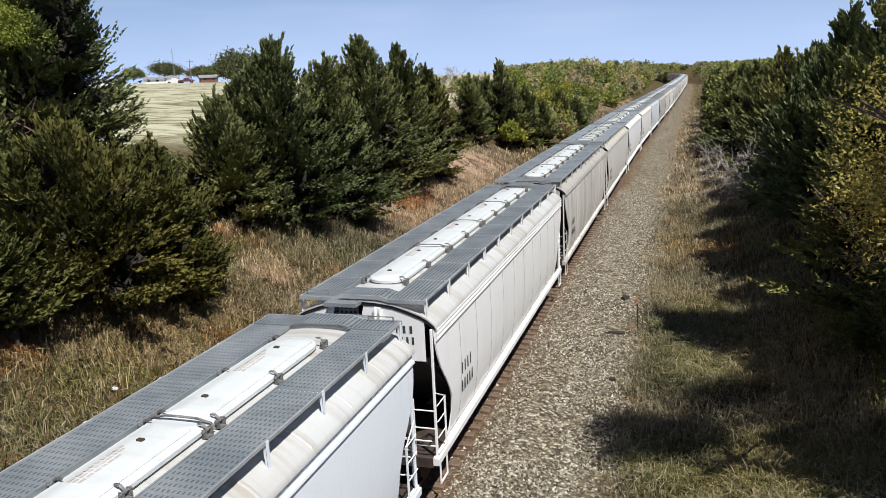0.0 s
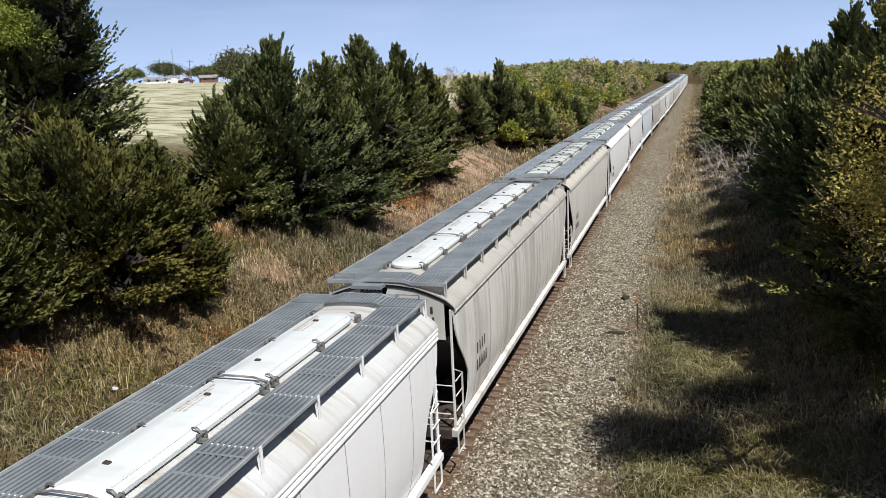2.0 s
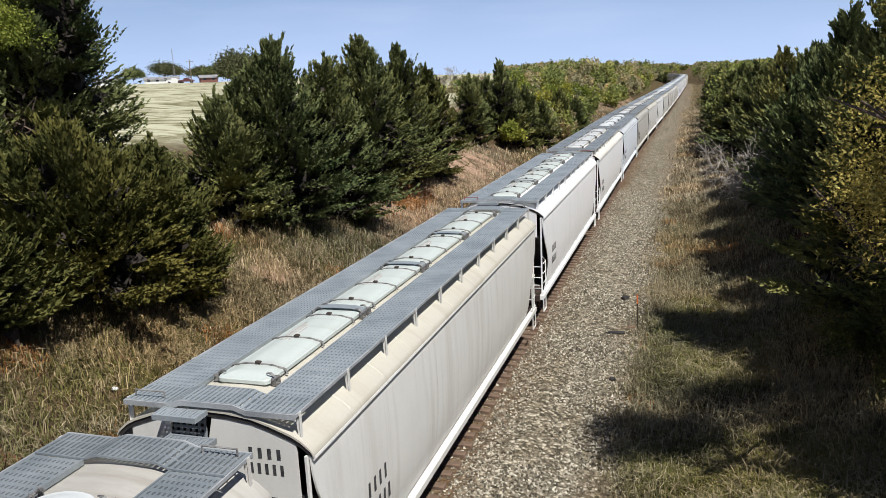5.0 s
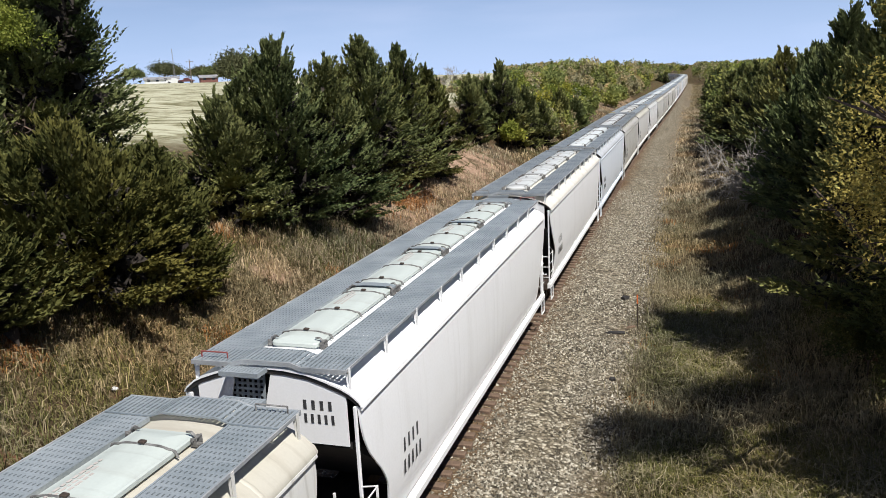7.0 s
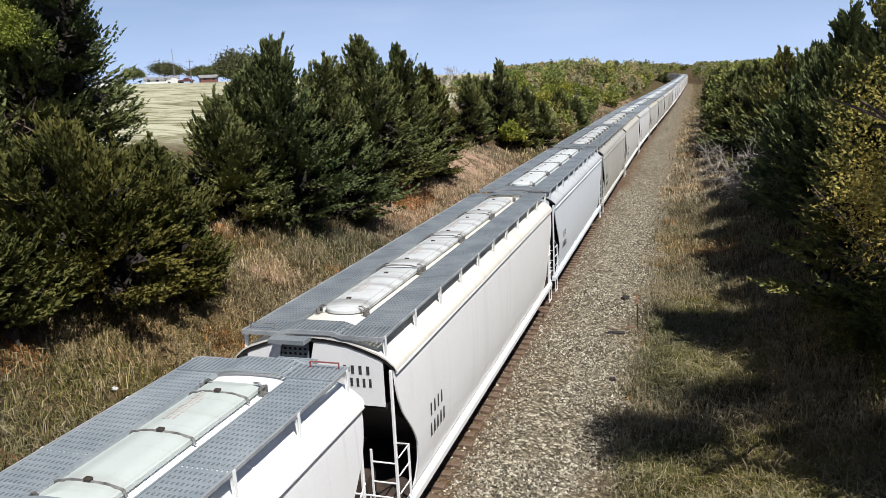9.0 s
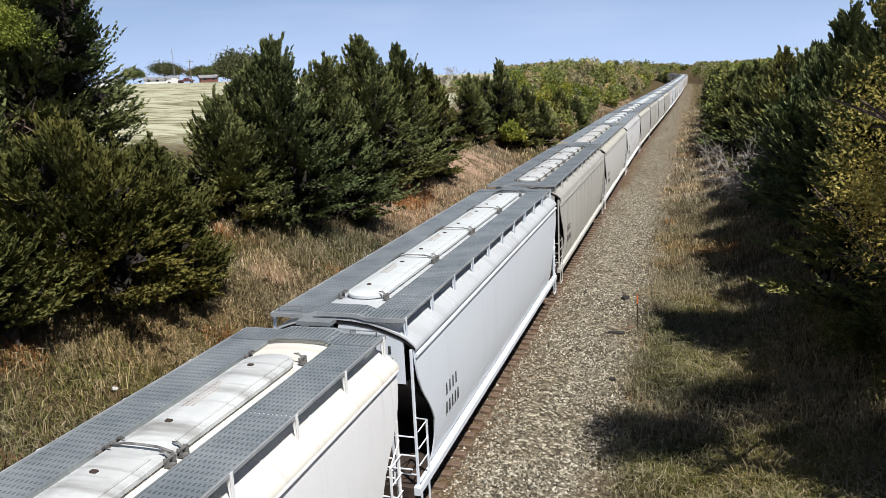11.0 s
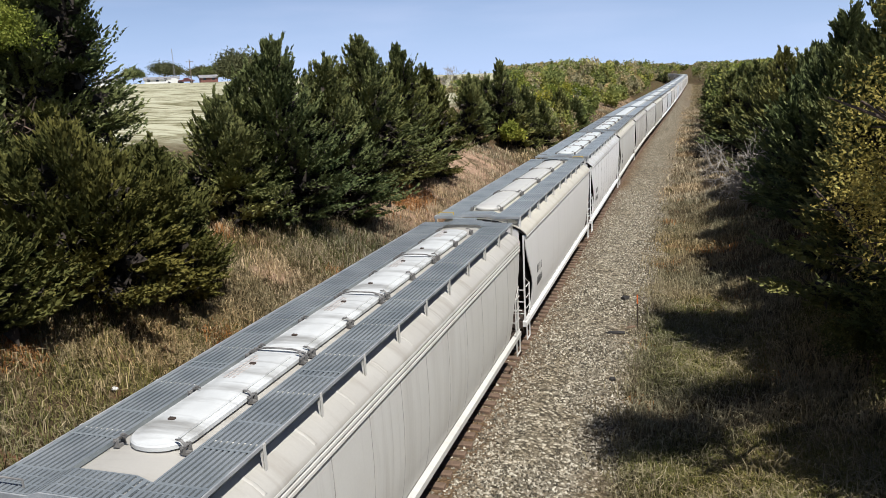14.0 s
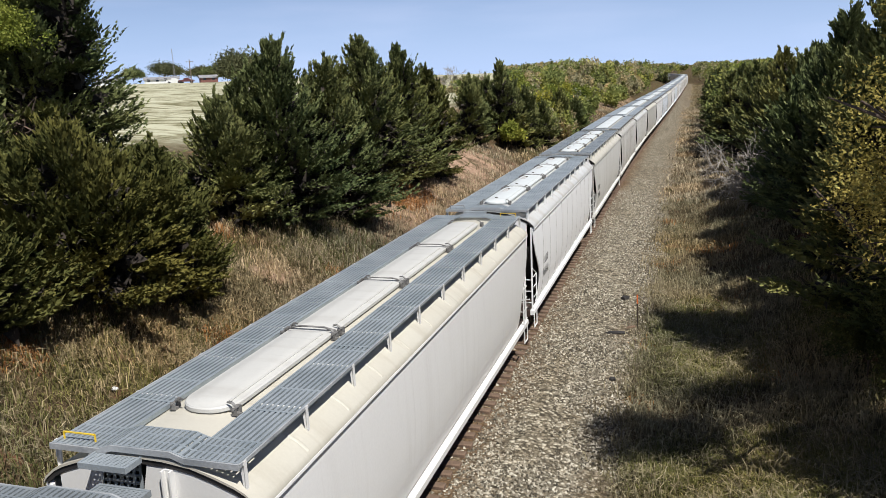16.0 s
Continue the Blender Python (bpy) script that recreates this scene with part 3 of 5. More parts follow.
def m_latch():
    """Claw latch: two thin cheeks on the coaming, a pin, and a hooked arm that reaches onto the cover."""
    bm = bmesh.new()
    for y in (-0.075, 0.055):
        prism(bm, [(-0.03, y), (0.06, y), (0.045, y + 0.02), (-0.03, y + 0.02)], "z", 4.55, 4.665)
    rod(bm, (0.01, -0.10, 4.645), (0.01, 0.10, 4.645), 0.018, 6)
    rod(bm, (0.015, 0, 4.645), (-0.06, 0, 4.715), 0.02, 6)
    rod(bm, (-0.06, 0, 4.715), (-0.15, 0.02, 4.705), 0.02, 6, 0.012)
    box(bm, -0.015, 0.075, -0.04, 0.04, 4.53, 4.57)
    return mesh_of(bm, "latch", M_GALV)


def m_end_sheet(lo, hi, left):
    """Plate that closes the wagon's end under the roof arch."""
    bm = bmesh.new()
    xs = [lo + (hi - lo) * k / 8 for k in range(9)]
    out = [(x, roof_z(x) - 0.10) for x in xs][::-1]
    low = [(lo, 3.30), (hi - 0.30, 3.30)] if left else [(lo - 0.30, 3.30), (hi, 3.30)]
    prism(bm, low + out, "y", 0.0, 0.03)
    return mesh_of(bm, "end_sheet", M_WHITE)


def m_arch_shade():
    """Black strip in place of the shadow that the roof's edge casts."""
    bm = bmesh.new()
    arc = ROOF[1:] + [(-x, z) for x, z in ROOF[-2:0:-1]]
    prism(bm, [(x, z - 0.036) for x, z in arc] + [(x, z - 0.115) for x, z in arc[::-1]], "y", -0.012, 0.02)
    return mesh_of(bm, "end_arch_shade", M_BLACK)


# the sheet's black carries the shade of the recess below the end
def m_slope():
    bm = bmesh.new()
    prism(bm, [(0.05, 3.34), (0.16, 3.34), (3.0, 1.20), (2.8, 1.20), (0.05, 3.24)], "x", -1.40, 1.40)
    return mesh_of(bm, "slope_sheet", M_BLACK)


def grating(xs, ys, z0, z1, m=None):
    """One open grid of bars: xs and ys are edges, bar and gap by turns, beginning with a bar."""
    bm = bmesh.new()
    nx, ny = len(xs) - 1, len(ys) - 1
    keep = [[(i % 2 == 0) or (j % 2 == 0) for j in range(ny)] for i in range(nx)]
    grid = {}

    def v(i, j, k):
        if (i, j, k) not in grid:
            p = Vector((xs[i], ys[j], z1 if k else z0))
            grid[i, j, k] = bm.verts.new(m @ p if m is not None else p)
        return grid[i, j, k]

    for i in range(nx):
        for j in range(ny):
            if not keep[i][j]:
                continue
            bm.faces.new((v(i, j, 1), v(i + 1, j, 1), v(i + 1, j + 1, 1), v(i, j + 1, 1)))
            for di, dj, a, b in ((-1, 0, (i, j + 1), (i, j)), (1, 0, (i + 1, j), (i + 1, j + 1)), (0, -1, (i, j), (i + 1, j)), (0, 1, (i + 1, j + 1), (i, j + 1))):
                p, q = i + di, j + dj
                if not (0 <= p < nx and 0 <= q < ny) or not keep[p][q]:
                    bm.faces.new((v(*a, 1), v(*a, 0), v(*b, 0), v(*b, 1)))
    return bm


def edges(a, b, count, share):
    """Edges of count bars and the gaps between them; share: a bar's part of one step."""
    step = (b - a) / (count - 1 + share)
    out = []
    for k in range(count):
        out += [a + k * step, a + (k + share) * step]
    return out


def m_stair():
    """Slanted open tread of bright bars in the end's dark opening."""
    bm = grating(edges(-0.78, -0.12, 7, 0.42), edges(0.0, 1.06, 12, 0.45), 0.0, 0.02, Matrix.Translation((0, 0.02, 3.38)) @ Matrix.Rotation(radians(85), 4, "X"))
    return mesh_of(bm, "stair_tread", M_GALV)


# black sheet behind the stair, standing in for the opening's shade
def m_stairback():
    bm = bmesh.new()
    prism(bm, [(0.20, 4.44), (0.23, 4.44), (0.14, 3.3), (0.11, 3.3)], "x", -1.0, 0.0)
    return mesh_of(bm, "opening_shade", M_BLACK)


def m_post(x):
    bm = bmesh.new()
    box(bm, x - 0.026, x + 0.026, -0.035, 0.02, 1.1, 4.02)
    return mesh_of(bm, "corner_post", M_WHITE, bevel=0.006)


def m_stile(x, y, z0, z1):
    bm = bmesh.new()
    box(bm, x - 0.018, x + 0.018, y - 0.018, y + 0.018, z0, z1)
    return mesh_of(bm, "ladder", M_WHITE)


def m_rung(a, b):
    bm = bmesh.new()
    rod(bm, a, b, 0.015, 5)
    return mesh_of(bm, "rung", M_WHITE)


def m_stirrup(sign):
    """Bent foot step below the sill."""
    bm = bmesh.new()
    x = sign * 1.57
    prism(bm, [(0.0, 1.0), (0.0, 0.52), (0.5, 0.52), (0.5, 1.0), (0.465, 1.0), (0.465, 0.555), (0.035, 0.555), (0.035, 1.0)], "x", x - 0.015, x + 0.015)
    return mesh_of(bm, "foot_step", M_WHITE)


def m_sill(sign):
    bm = bmesh.new()
    prism(bm, [(sign * 1.46, 1.00), (sign * 1.585, 1.00), (sign * 1.59, 1.02), (sign * 1.59, 1.15), (sign * 1.46, 1.18)], "y", -0.12, BODY + 0.12)
    return mesh_of(bm, "side_sill", M_WHITE)


def m_platform():
    bm = bmesh.new()
    box(bm, -1.46, 1.46, -0.14, -0.02, 0.95, 1.17)
    box(bm, -1.46, 1.46, 0.0, 2.6, 1.10, 1.14)
    box(bm, -0.35, 0.35, -0.3, 4.0, 0.78, 1.09)
    box(bm, 0.45, 0.75, 0.25, 0.75, 1.145, 1.6)
    rod(bm, (-0.9, 0.6, 1.45), (0.4, 0.6, 1.45), 0.13, 10)
    rod(bm, (-0.7, 1.2, 1.4), (-0.7, 2.0, 1.4), 0.18, 10)
    return mesh_of(bm, "end_platform", M_TRUCK)


def m_stiffener():
    """Channel that stands on the end sheet beside the stair."""
    bm = bmesh.new()
    prism(bm, [(0.30, -0.002), (0.30, -0.09), (0.325, -0.09), (0.325, -0.03), (0.415, -0.03), (0.415, -0.09), (0.44, -0.09), (0.44, -0.002)], "z", 3.30, 4.44)
    return mesh_of(bm, "end_stiffener", M_WHITE)


def m_rail_end(left):
    """Grab rail across the end platform."""
    bm = bmesh.new()
    if left:
        rod(bm, (-1.45, -0.1, 1.95), (-0.35, -0.1, 1.95), 0.016, 5)
        for x in (-1.43, -0.9, -0.37):
            rod(bm, (x, -0.1, 1.15), (x, -0.1, 1.955), 0.014, 5)
    else:
        rod(bm, (0.35, -0.1, 1.55), (1.45, -0.1, 1.55), 0.016, 5)
        for x in (0.37, 1.0):
            rod(bm, (x, -0.1, 1.15), (x, -0.1, 1.555), 0.014, 5)
    return mesh_of(bm, "end_grab_rail", M_WHITE)


def m_grab():
    """Bent grab iron at the corner of the roof walkway."""
    bm = bmesh.new()
    rod(bm, (-1.30, 0.10, 4.64), (-1.30, 0.10, 4.74), 0.013, 5)
    rod(bm, (-1.30, 0.10, 4.74), (-0.80, 0.10, 4.74), 0.013, 5)
    rod(bm, (-0.80, 0.10, 4.74), (-0.80, 0.10, 4.64), 0.013, 5)
    return mesh_of(bm, "grab_iron", M_YELLOW)


def m_coupler():
    bm = bmesh.new()
    box(bm, -0.11, 0.11, -0.45, 0.2, 0.72, 0.96)
    prism(bm, [(-0.17, -0.45), (0.17, -0.45), (0.20, -0.60), (0.05, -0.68), (-0.02, -0.58), (-0.20, -0.66)], "z", 0.68, 0.99)
    rod(bm, (0.3, -0.2, 0.95), (0.34, -0.5, 0.45), 0.025, 6)
    rod(bm, (0.34, -0.5, 0.45), (0.1, -0.66, 0.4), 0.025, 6)
    rod(bm, (-1.2, -0.25, 1.0), (-0.1, -0.5, 1.02), 0.018, 5)
    return mesh_of(bm, "coupler", M_TRUCK)


def m_bay():
    bm = bmesh.new()
    top = [bm.verts.new(v) for v in ((-1.45, -2.2, 1.25), (1.45, -2.2, 1.25), (1.45, 2.2, 1.25), (-1.45, 2.2, 1.25))]
    low = [bm.verts.new(v) for v in ((-0.65, -0.5, 0.42), (0.65, -0.5, 0.42), (0.65, 0.5, 0.42), (-0.65, 0.5, 0.42))]
    for k in range(4):
        bm.faces.new((top[k], top[(k + 1) % 4], low[(k + 1) % 4], low[k]))
    bm.faces.new(low[::-1])
    bm.faces.new(top)
    box(bm, -0.75, 0.75, -0.62, 0.62, 0.30, 0.415)
    return mesh_of(bm, "hopper_bay", M_TRUCK)


def m_bolster():
    bm = bmesh.new()
    box(bm, -1.1, 1.1, -0.22, 0.22, 0.45, 0.76)
    return mesh_of(bm, "bolster", M_TRUCK, bevel=0.03)


def m_frame(sign):
    bm = bmesh.new()
    o = [(-1.15, 0.42), (-1.1, 0.62), (-0.75, 0.66), (-0.42, 0.84), (0.42, 0.84), (0.75, 0.66), (1.1, 0.62), (1.15, 0.42), (0.75, 0.40), (0.42, 0.18), (-0.42, 0.18), (-0.75, 0.40)]
    prism(bm, o, "x", sign * 0.93, sign * 1.10)
    for y in (-0.18, 0.0, 0.18):
        rod(bm, (sign * 1.11, y, 0.24), (sign * 1.11, y, 0.62), 0.075, 8)
    for y in (-0.89, 0.89):
        rod(bm, (sign * 1.08, y, 0.46), (sign * 1.19, y, 0.46), 0.11, 10)
    return mesh_of(bm, "side_frame", M_TRUCK)


def m_wheelset():
    bm = bmesh.new()
    rod(bm, (-1.05, 0, 0), (1.05, 0, 0), 0.075, 8)
    for s in (-1, 1):
        rod(bm, (s * 0.68, 0, 0), (s * 0.705, 0, 0), 0.455, 20)
        rod(bm, (s * 0.706, 0, 0), (s * 0.81, 0, 0), 0.425, 20, 0.42)
        for k in range(4):
            a = k * math.tau / 4
            box(bm, s * 0.811, s * 0.822, 0.27 * math.cos(a) - 0.03, 0.27 * math.cos(a) + 0.03, 0.27 * math.sin(a) - 0.03, 0.27 * math.sin(a) + 0.03)
    return mesh_of(bm, "wheelset", M_TRUCK)


def m_marks(count, w, h, pitch, axis):
    """A line of lettering as plain bars of its size."""
    bm = bmesh.new()
    for k in range(count):
        a = k * pitch
        if axis == "x":
            box(bm, a, a + w * 0.48, -0.006, 0.0, 0, h)
        else:
            box(bm, 0.0, 0.006, a, a + w * 0.48, 0, h)
    return mesh_of(bm, "lettering", M_INK)


def painted(ob, mat):
    ob.material_slots[0].link = "OBJECT"
    ob.material_slots[0].material = mat
    return ob


CARS = []
LOWER = -0.022                                          # the running boards lie close over the roof
WHEELS = []


def build_car(s0, kind, paint, label, roof_paint=None, hatch_paint=None, detail=2, board=None, marks=(4, 5), seed=0, make="mesh", chord=(3.99,), joints=False):
    roof_paint, hatch_paint = roof_paint or paint, hatch_paint or roof_paint or paint
    board = board or M_GALV
    car = tagged(new("covered_hopper_wagon"), label, "freight wagon", "wagons of the grain train")
    fine = detail == 2

    def put(key, make, mat=None, m=None, parent=None, lab="", name=""):
        me = shared(key, make)
        ob = part(name or me.name.split(".")[0], me, None, parent or car, lab)
        if mat:
            painted(ob, mat)
        if m is not None:
            ob.matrix_basis = m
        return ob

    turn = pose(0, BODY, 0, 0, 0, 180)
    for sg in (1, -1):
        put(("side", sg), lambda: m_side(sg), paint)
        for k in range(10 if joints else 0):
            put(("joint", sg), lambda: m_joint(sg), M_SEAM, pose(0, 1.72 + 1.462 * k, 0))
        for cz in chord:
            put(("chord", sg, cz), lambda: m_chord(sg, cz), paint)
        put(("sill", sg), lambda: m_sill(sg), paint)
        put(("board", sg, make if fine else ""), lambda: m_board(sg, make if fine else ""), board, pose(0, 0, LOWER))
        put(("bedge", sg), lambda: m_board_edge(sg), M_EDGE, pose(0, 0, LOWER))
        if fine:
            put(("blip", sg), lambda: m_board_lip(sg), board, pose(0, 0, LOWER))
            for k in range(6):
                put(("splice", sg), lambda: m_seam_bar(sg), board, pose(0, 1.5 + 2.72 * k, LOWER))
    put("roof", m_roof, roof_paint)
    for m in (pose(0, 0, 0), turn):
        put(("cross", fine), lambda: m_cross(fine), board, m)
        put("end_r", lambda: m_end_sheet(0.05, 1.37, False), paint, m)
        put("end_l", lambda: m_end_sheet(-1.37, -0.62, True), paint, m)
        put("arch", m_arch_shade, None, m)
        put("slope", m_slope, None, m)
        put("platform", m_platform, None, m)
        put("coupler", m_coupler, None, m)
        for x in (1.52, -1.52):
            put(("post", x), lambda: m_post(x), paint, m)
        if fine:
            put("step", m_step, board, m)
            put("stepedge", m_step_edge, board, m)
            put("lip", m_lip, M_EDGE, m)
            put("teeth", m_stair, board, m)
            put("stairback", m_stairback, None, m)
            put("grab", m_grab, M_YELLOW if seed == 9 else M_RED if seed == 5 else M_LATCH, m)
            if seed in (2, 8, 9):
                put("stiffener", m_stiffener, paint, m)
            put("endrail_l", lambda: m_rail_end(True), paint, m)
            put("endrail_r", lambda: m_rail_end(False), paint, m)
            for sg in (1, -1):
                lad = put(("estile", sg), lambda: m_stile(sg * 1.05, -0.05, 1.1, 2.46), paint, m, name="end_ladder")
                for k in range(3):
                    put(("erung", sg, k), lambda: m_rung((sg * 1.05, -0.05, 1.42 + 0.40 * k), (sg * 1.5, -0.05, 1.42 + 0.40 * k)), paint, None, lad)
                lad = put(("sstile", sg), lambda: m_stile(sg * 1.57, 0.52, 1.0, 2.35), paint, m, name="side_ladder")
                for k in range(4):
                    put(("srung", sg, k), lambda: m_rung((sg * 1.57, -0.02, 1.25 + 0.36 * k), (sg * 1.57, 0.52, 1.25 + 0.36 * k)), paint, None, lad)
                put(("sdiag", sg), lambda: m_rung((sg * 1.57, 0.52, 2.34), (sg * 1.55, -0.02, 2.62)), paint, None, lad)
                put(("stirrup", sg), lambda: m_stirrup(sg), paint, m)
    if detail >= 1:
        n = 10 if fine else 7
        for sg in (1, -1):
            for k in range(n + 1):
                y = 0.08 + (BODY - 0.16) * k / n
                put(("bracket", sg), lambda: m_bracket(sg), paint, pose(0, y, 0))
    # hatches along the ridge
    up = 0.025
    trough = kind == "trough"
    y0, n, length = (1.25, 4, 3.5) if trough else (0.92, 4, 3.66)
    r_end = 0.42 if trough else 0.10
    put(("coaming", r_end), lambda: m_coaming(0.41, y0 + 0.04, BODY - y0 - 0.1, r_end), roof_paint)
    for k in range(n):
        key, r0, r1 = ("front", r_end, 0.03) if k == 0 else ("back", 0.03, r_end) if k == n - 1 else ("mid", 0.03, 0.03)
        h = put(("hatch", key, r_end), lambda: m_hatch(0.455, length, r0, r1), hatch_paint, pose(0, y0 + k * (length + 0.02), up))
        if not fine:
            continue
        for f in ((0.04, 0.5, 0.96) if seed in (1, 2, 3, 8) else (0.04, 0.97)):
            for sx, tw in ((0.50, 0), (-0.50, 180)):
                put("latch", m_latch, M_LATCH, pose(sx, length * f, 0, 0, 0, tw), h)
        if trough:
            put("bead", lambda: m_bead(length, 0.33), hatch_paint, None, h)
            for f in () if seed == 9 else (0.2, 0.8):
                put("nub", m_nub, None, pose(-0.1, length * f, 0), h)
        else:
            for f in (0.14, 0.5, 0.86):
                put("strap", lambda: m_strap(0.455), M_LATCH, pose(0, length * f, -0.012), h)
                put("nub", m_nub, None, pose(0, length * f, 0.03), h)
        if seed != 9:
            put(("stencil", (k + seed) % 3), lambda: m_stencil((k + seed) % 3), M_FADED, pose(-0.26, 1.2 + 0.5 * ((k * 3 + seed) % 3), 4.7005), h)["kind"] = "stuff"
    if fine:
        for k in range(1, n):
            yy = y0 + k * (length + 0.02) - 0.01
            put("strap" if trough else "flatstrap", lambda: m_strap(0.455) if trough else m_flat_strap(0.455), M_LATCH if trough else board, pose(0, yy, up))
    for y in (5.0, 8.3, 11.6):
        put("bay", m_bay, None, pose(0, y, 0))
    for y in (2.05, BODY - 2.05):
        tr = put("bolster", m_bolster, None, pose(0, y, 0), name="truck")
        for sg in (1, -1):
            put(("frame", sg), lambda: m_frame(sg), None, None, tr)
        for w in (-0.89, 0.89):
            ws = put("wheelset", m_wheelset, None, pose(0, w, 0.42), tr)
            if detail == 2:
                WHEELS.append((ws, w))
    if fine:
        a, b = marks
        for key, n, w, h, pitch, axis, at in (("end_a", a, 0.12, 0.16, 0.15, "x", (0.60, -0.001, 3.90)), ("end_b", b, 0.10, 0.16, 0.122, "x", (0.60, -0.001, 3.66)),
                                              ("side_a", a, 0.16, 0.27, 0.235, "y", (1.620, 1.75, 2.36)), ("side_b", b, 0.15, 0.27, 0.215, "y", (1.606, 1.75, 1.92))):
            tagged(put(("mark", key, n), lambda: m_marks(n, w, h, pitch, axis), None, pose(*at)), kind="stuff")
    CARS.append((car, s0))
    return car


M_WHITE = car_paint("wagon_paint_white", (0.86, 0.86, 0.85), (0.55, 0.53, 0.49), 0.25)
M_COOL = car_paint("wagon_paint_cool_white", (0.74, 0.79, 0.84), (0.50, 0.52, 0.54), 0.18)
M_DIRTY = car_paint("wagon_paint_streaked_white", (0.71, 0.70, 0.66), (0.24, 0.195, 0.145), 0.85)
M_CREAM = car_paint("wagon_paint_cream", (0.68, 0.675, 0.635), (0.40, 0.37, 0.31), 0.5)
M_TAUPE = car_paint("wagon_paint_grey_beige", (0.565, 0.555, 0.51), (0.30, 0.275, 0.235), 0.40)
M_PALE = car_paint("wagon_paint_pale_grey", (0.71, 0.70, 0.67), (0.48, 0.45, 0.40), 0.22)
M_ROOFDIRTY = car_paint("wagon_roof_dusty", (0.415, 0.40, 0.36), (0.24, 0.21, 0.17), 0.6)
M_HATCH = car_paint("hatch_white", (0.58, 0.61, 0.60), (0.40, 0.40, 0.37), 0.35)
M_HATCHPALE = car_paint("hatch_pale_grey", (0.50, 0.495, 0.46), (0.36, 0.34, 0.30), 0.35)
M_HATCHDIRT = car_paint("hatch_soiled_white", (0.56, 0.575, 0.56), (0.13, 0.12, 0.10), 0.75)
M_HATCHGREEN = car_paint("hatch_greenish_grey", (0.47, 0.515, 0.48), (0.33, 0.33, 0.29), 0.4)
M_SEAM = worn("soiled_panel_joint", (0.20, 0.185, 0.165), (0.42, 0.40, 0.37), 1.5, 0.7)
M_EDGE = worn("grey_angle_iron", (0.30, 0.32, 0.33), (0.46, 0.47, 0.47), 2, 0.55, 0.2)
M_LATCH = worn("latch_steel", (0.09, 0.085, 0.08), (0.34, 0.33, 0.31), 5, 0.6, 0.2)
M_FADED = worn("faded_stencil_ink", (0.40, 0.36, 0.33), (0.55, 0.50, 0.46), 3, 0.7)
M_GALVB = worn("galvanised_steel_bright", (0.27, 0.31, 0.33), (0.38, 0.42, 0.44), 1.3, 0.5, 0.3)

M_ROOFSOFT = car_paint("wagon_roof_soft_white", (0.51, 0.52, 0.51), (0.31, 0.255, 0.18), 0.75)
M_ROOFSPECK = car_paint("wagon_roof_speckled_grey", (0.50, 0.52, 0.53), (0.30, 0.30, 0.29), 0.6)
M_ROOFCREAM = car_paint("wagon_roof_cream_white", (0.72, 0.69, 0.61), (0.46, 0.41, 0.33), 0.5)
M_BUFFROOF = car_paint("wagon_roof_pale_buff", (0.50, 0.475, 0.40), (0.34, 0.30, 0.23), 0.5)

build_car(-3.5, "trough", M_COOL, "white covered hopper wagon with long roof hatches, fairly clean", M_ROOFSOFT, M_HATCH, chord=(3.84,), seed=1)
build_car(14.5, "trough", M_WHITE, "white covered hopper wagon with long roof hatches, lightly soiled", M_ROOFSOFT, M_HATCH, make="plank", chord=(4.0, 3.9, 3.8), joints=True, seed=2)
build_car(32.4, "trough", M_DIRTY, "white covered hopper wagon streaked with brown rain marks", M_ROOFDIRTY, M_HATCH, joints=True, seed=3)
build_car(50.2, "square", M_CREAM, "cream covered hopper wagon with a row of square hatches", M_BUFFROOF, M_HATCHGREEN, board=M_GALVB, seed=4)
build_car(68.4, "square", M_WHITE, "clean white covered hopper wagon with a row of square hatches", M_WHITE, M_HATCHGREEN, board=M_GALVB, seed=5)
build_car(86.5, "trough", M_WHITE, "white covered hopper wagon with spotted long hatches", M_ROOFCREAM, M_HATCHDIRT, seed=6)
build_car(104.1, "trough", M_COOL, "bluish white covered hopper wagon with long roof hatches", M_ROOFSPECK, M_HATCH, chord=(3.9,), seed=7)
build_car(121.9, "trough", M_TAUPE, "grey-beige covered hopper wagon with soiled long hatches", M_ROOFDIRTY, M_HATCHDIRT, make="plank", chord=(4.0, 3.9, 3.8), joints=True, seed=8)
build_car(139.6, "trough", M_PALE, "pale grey covered hopper wagon with a bright walkway", M_BUFFROOF, M_HATCHPALE, board=M_GALVB, make="plank", seed=9)
FAR = [("trough", M_WHITE), ("square", M_WHITE), ("square", M_DIRTY), ("trough", M_PALE), ("trough", M_TAUPE), ("trough", M_CREAM), ("trough", M_COOL), ("trough", M_CREAM)]
for k in range(28):
    kind, paint = FAR[(k * 5 + k // 8) % 8]
    build_car(157.4 + 17.75 * k, kind, paint, "distant covered hopper wagon, dusty pale paint", (M_ROOFSOFT, M_BUFFROOF, M_ROOFDIRTY)[k % 3], M_HATCH, detail=2 if k < 2 else 1 if k < 4 else 0, board=M_GALV if k % 3 == 1 else M_GALVB, joints=k < 8 and k % 3 != 1, seed=20 + k)

# ---------------------------------------------------------------- trees and grass
def unit(v):
    return v / np.maximum(np.linalg.norm(v, axis=-1, keepdims=True), 1e-6)


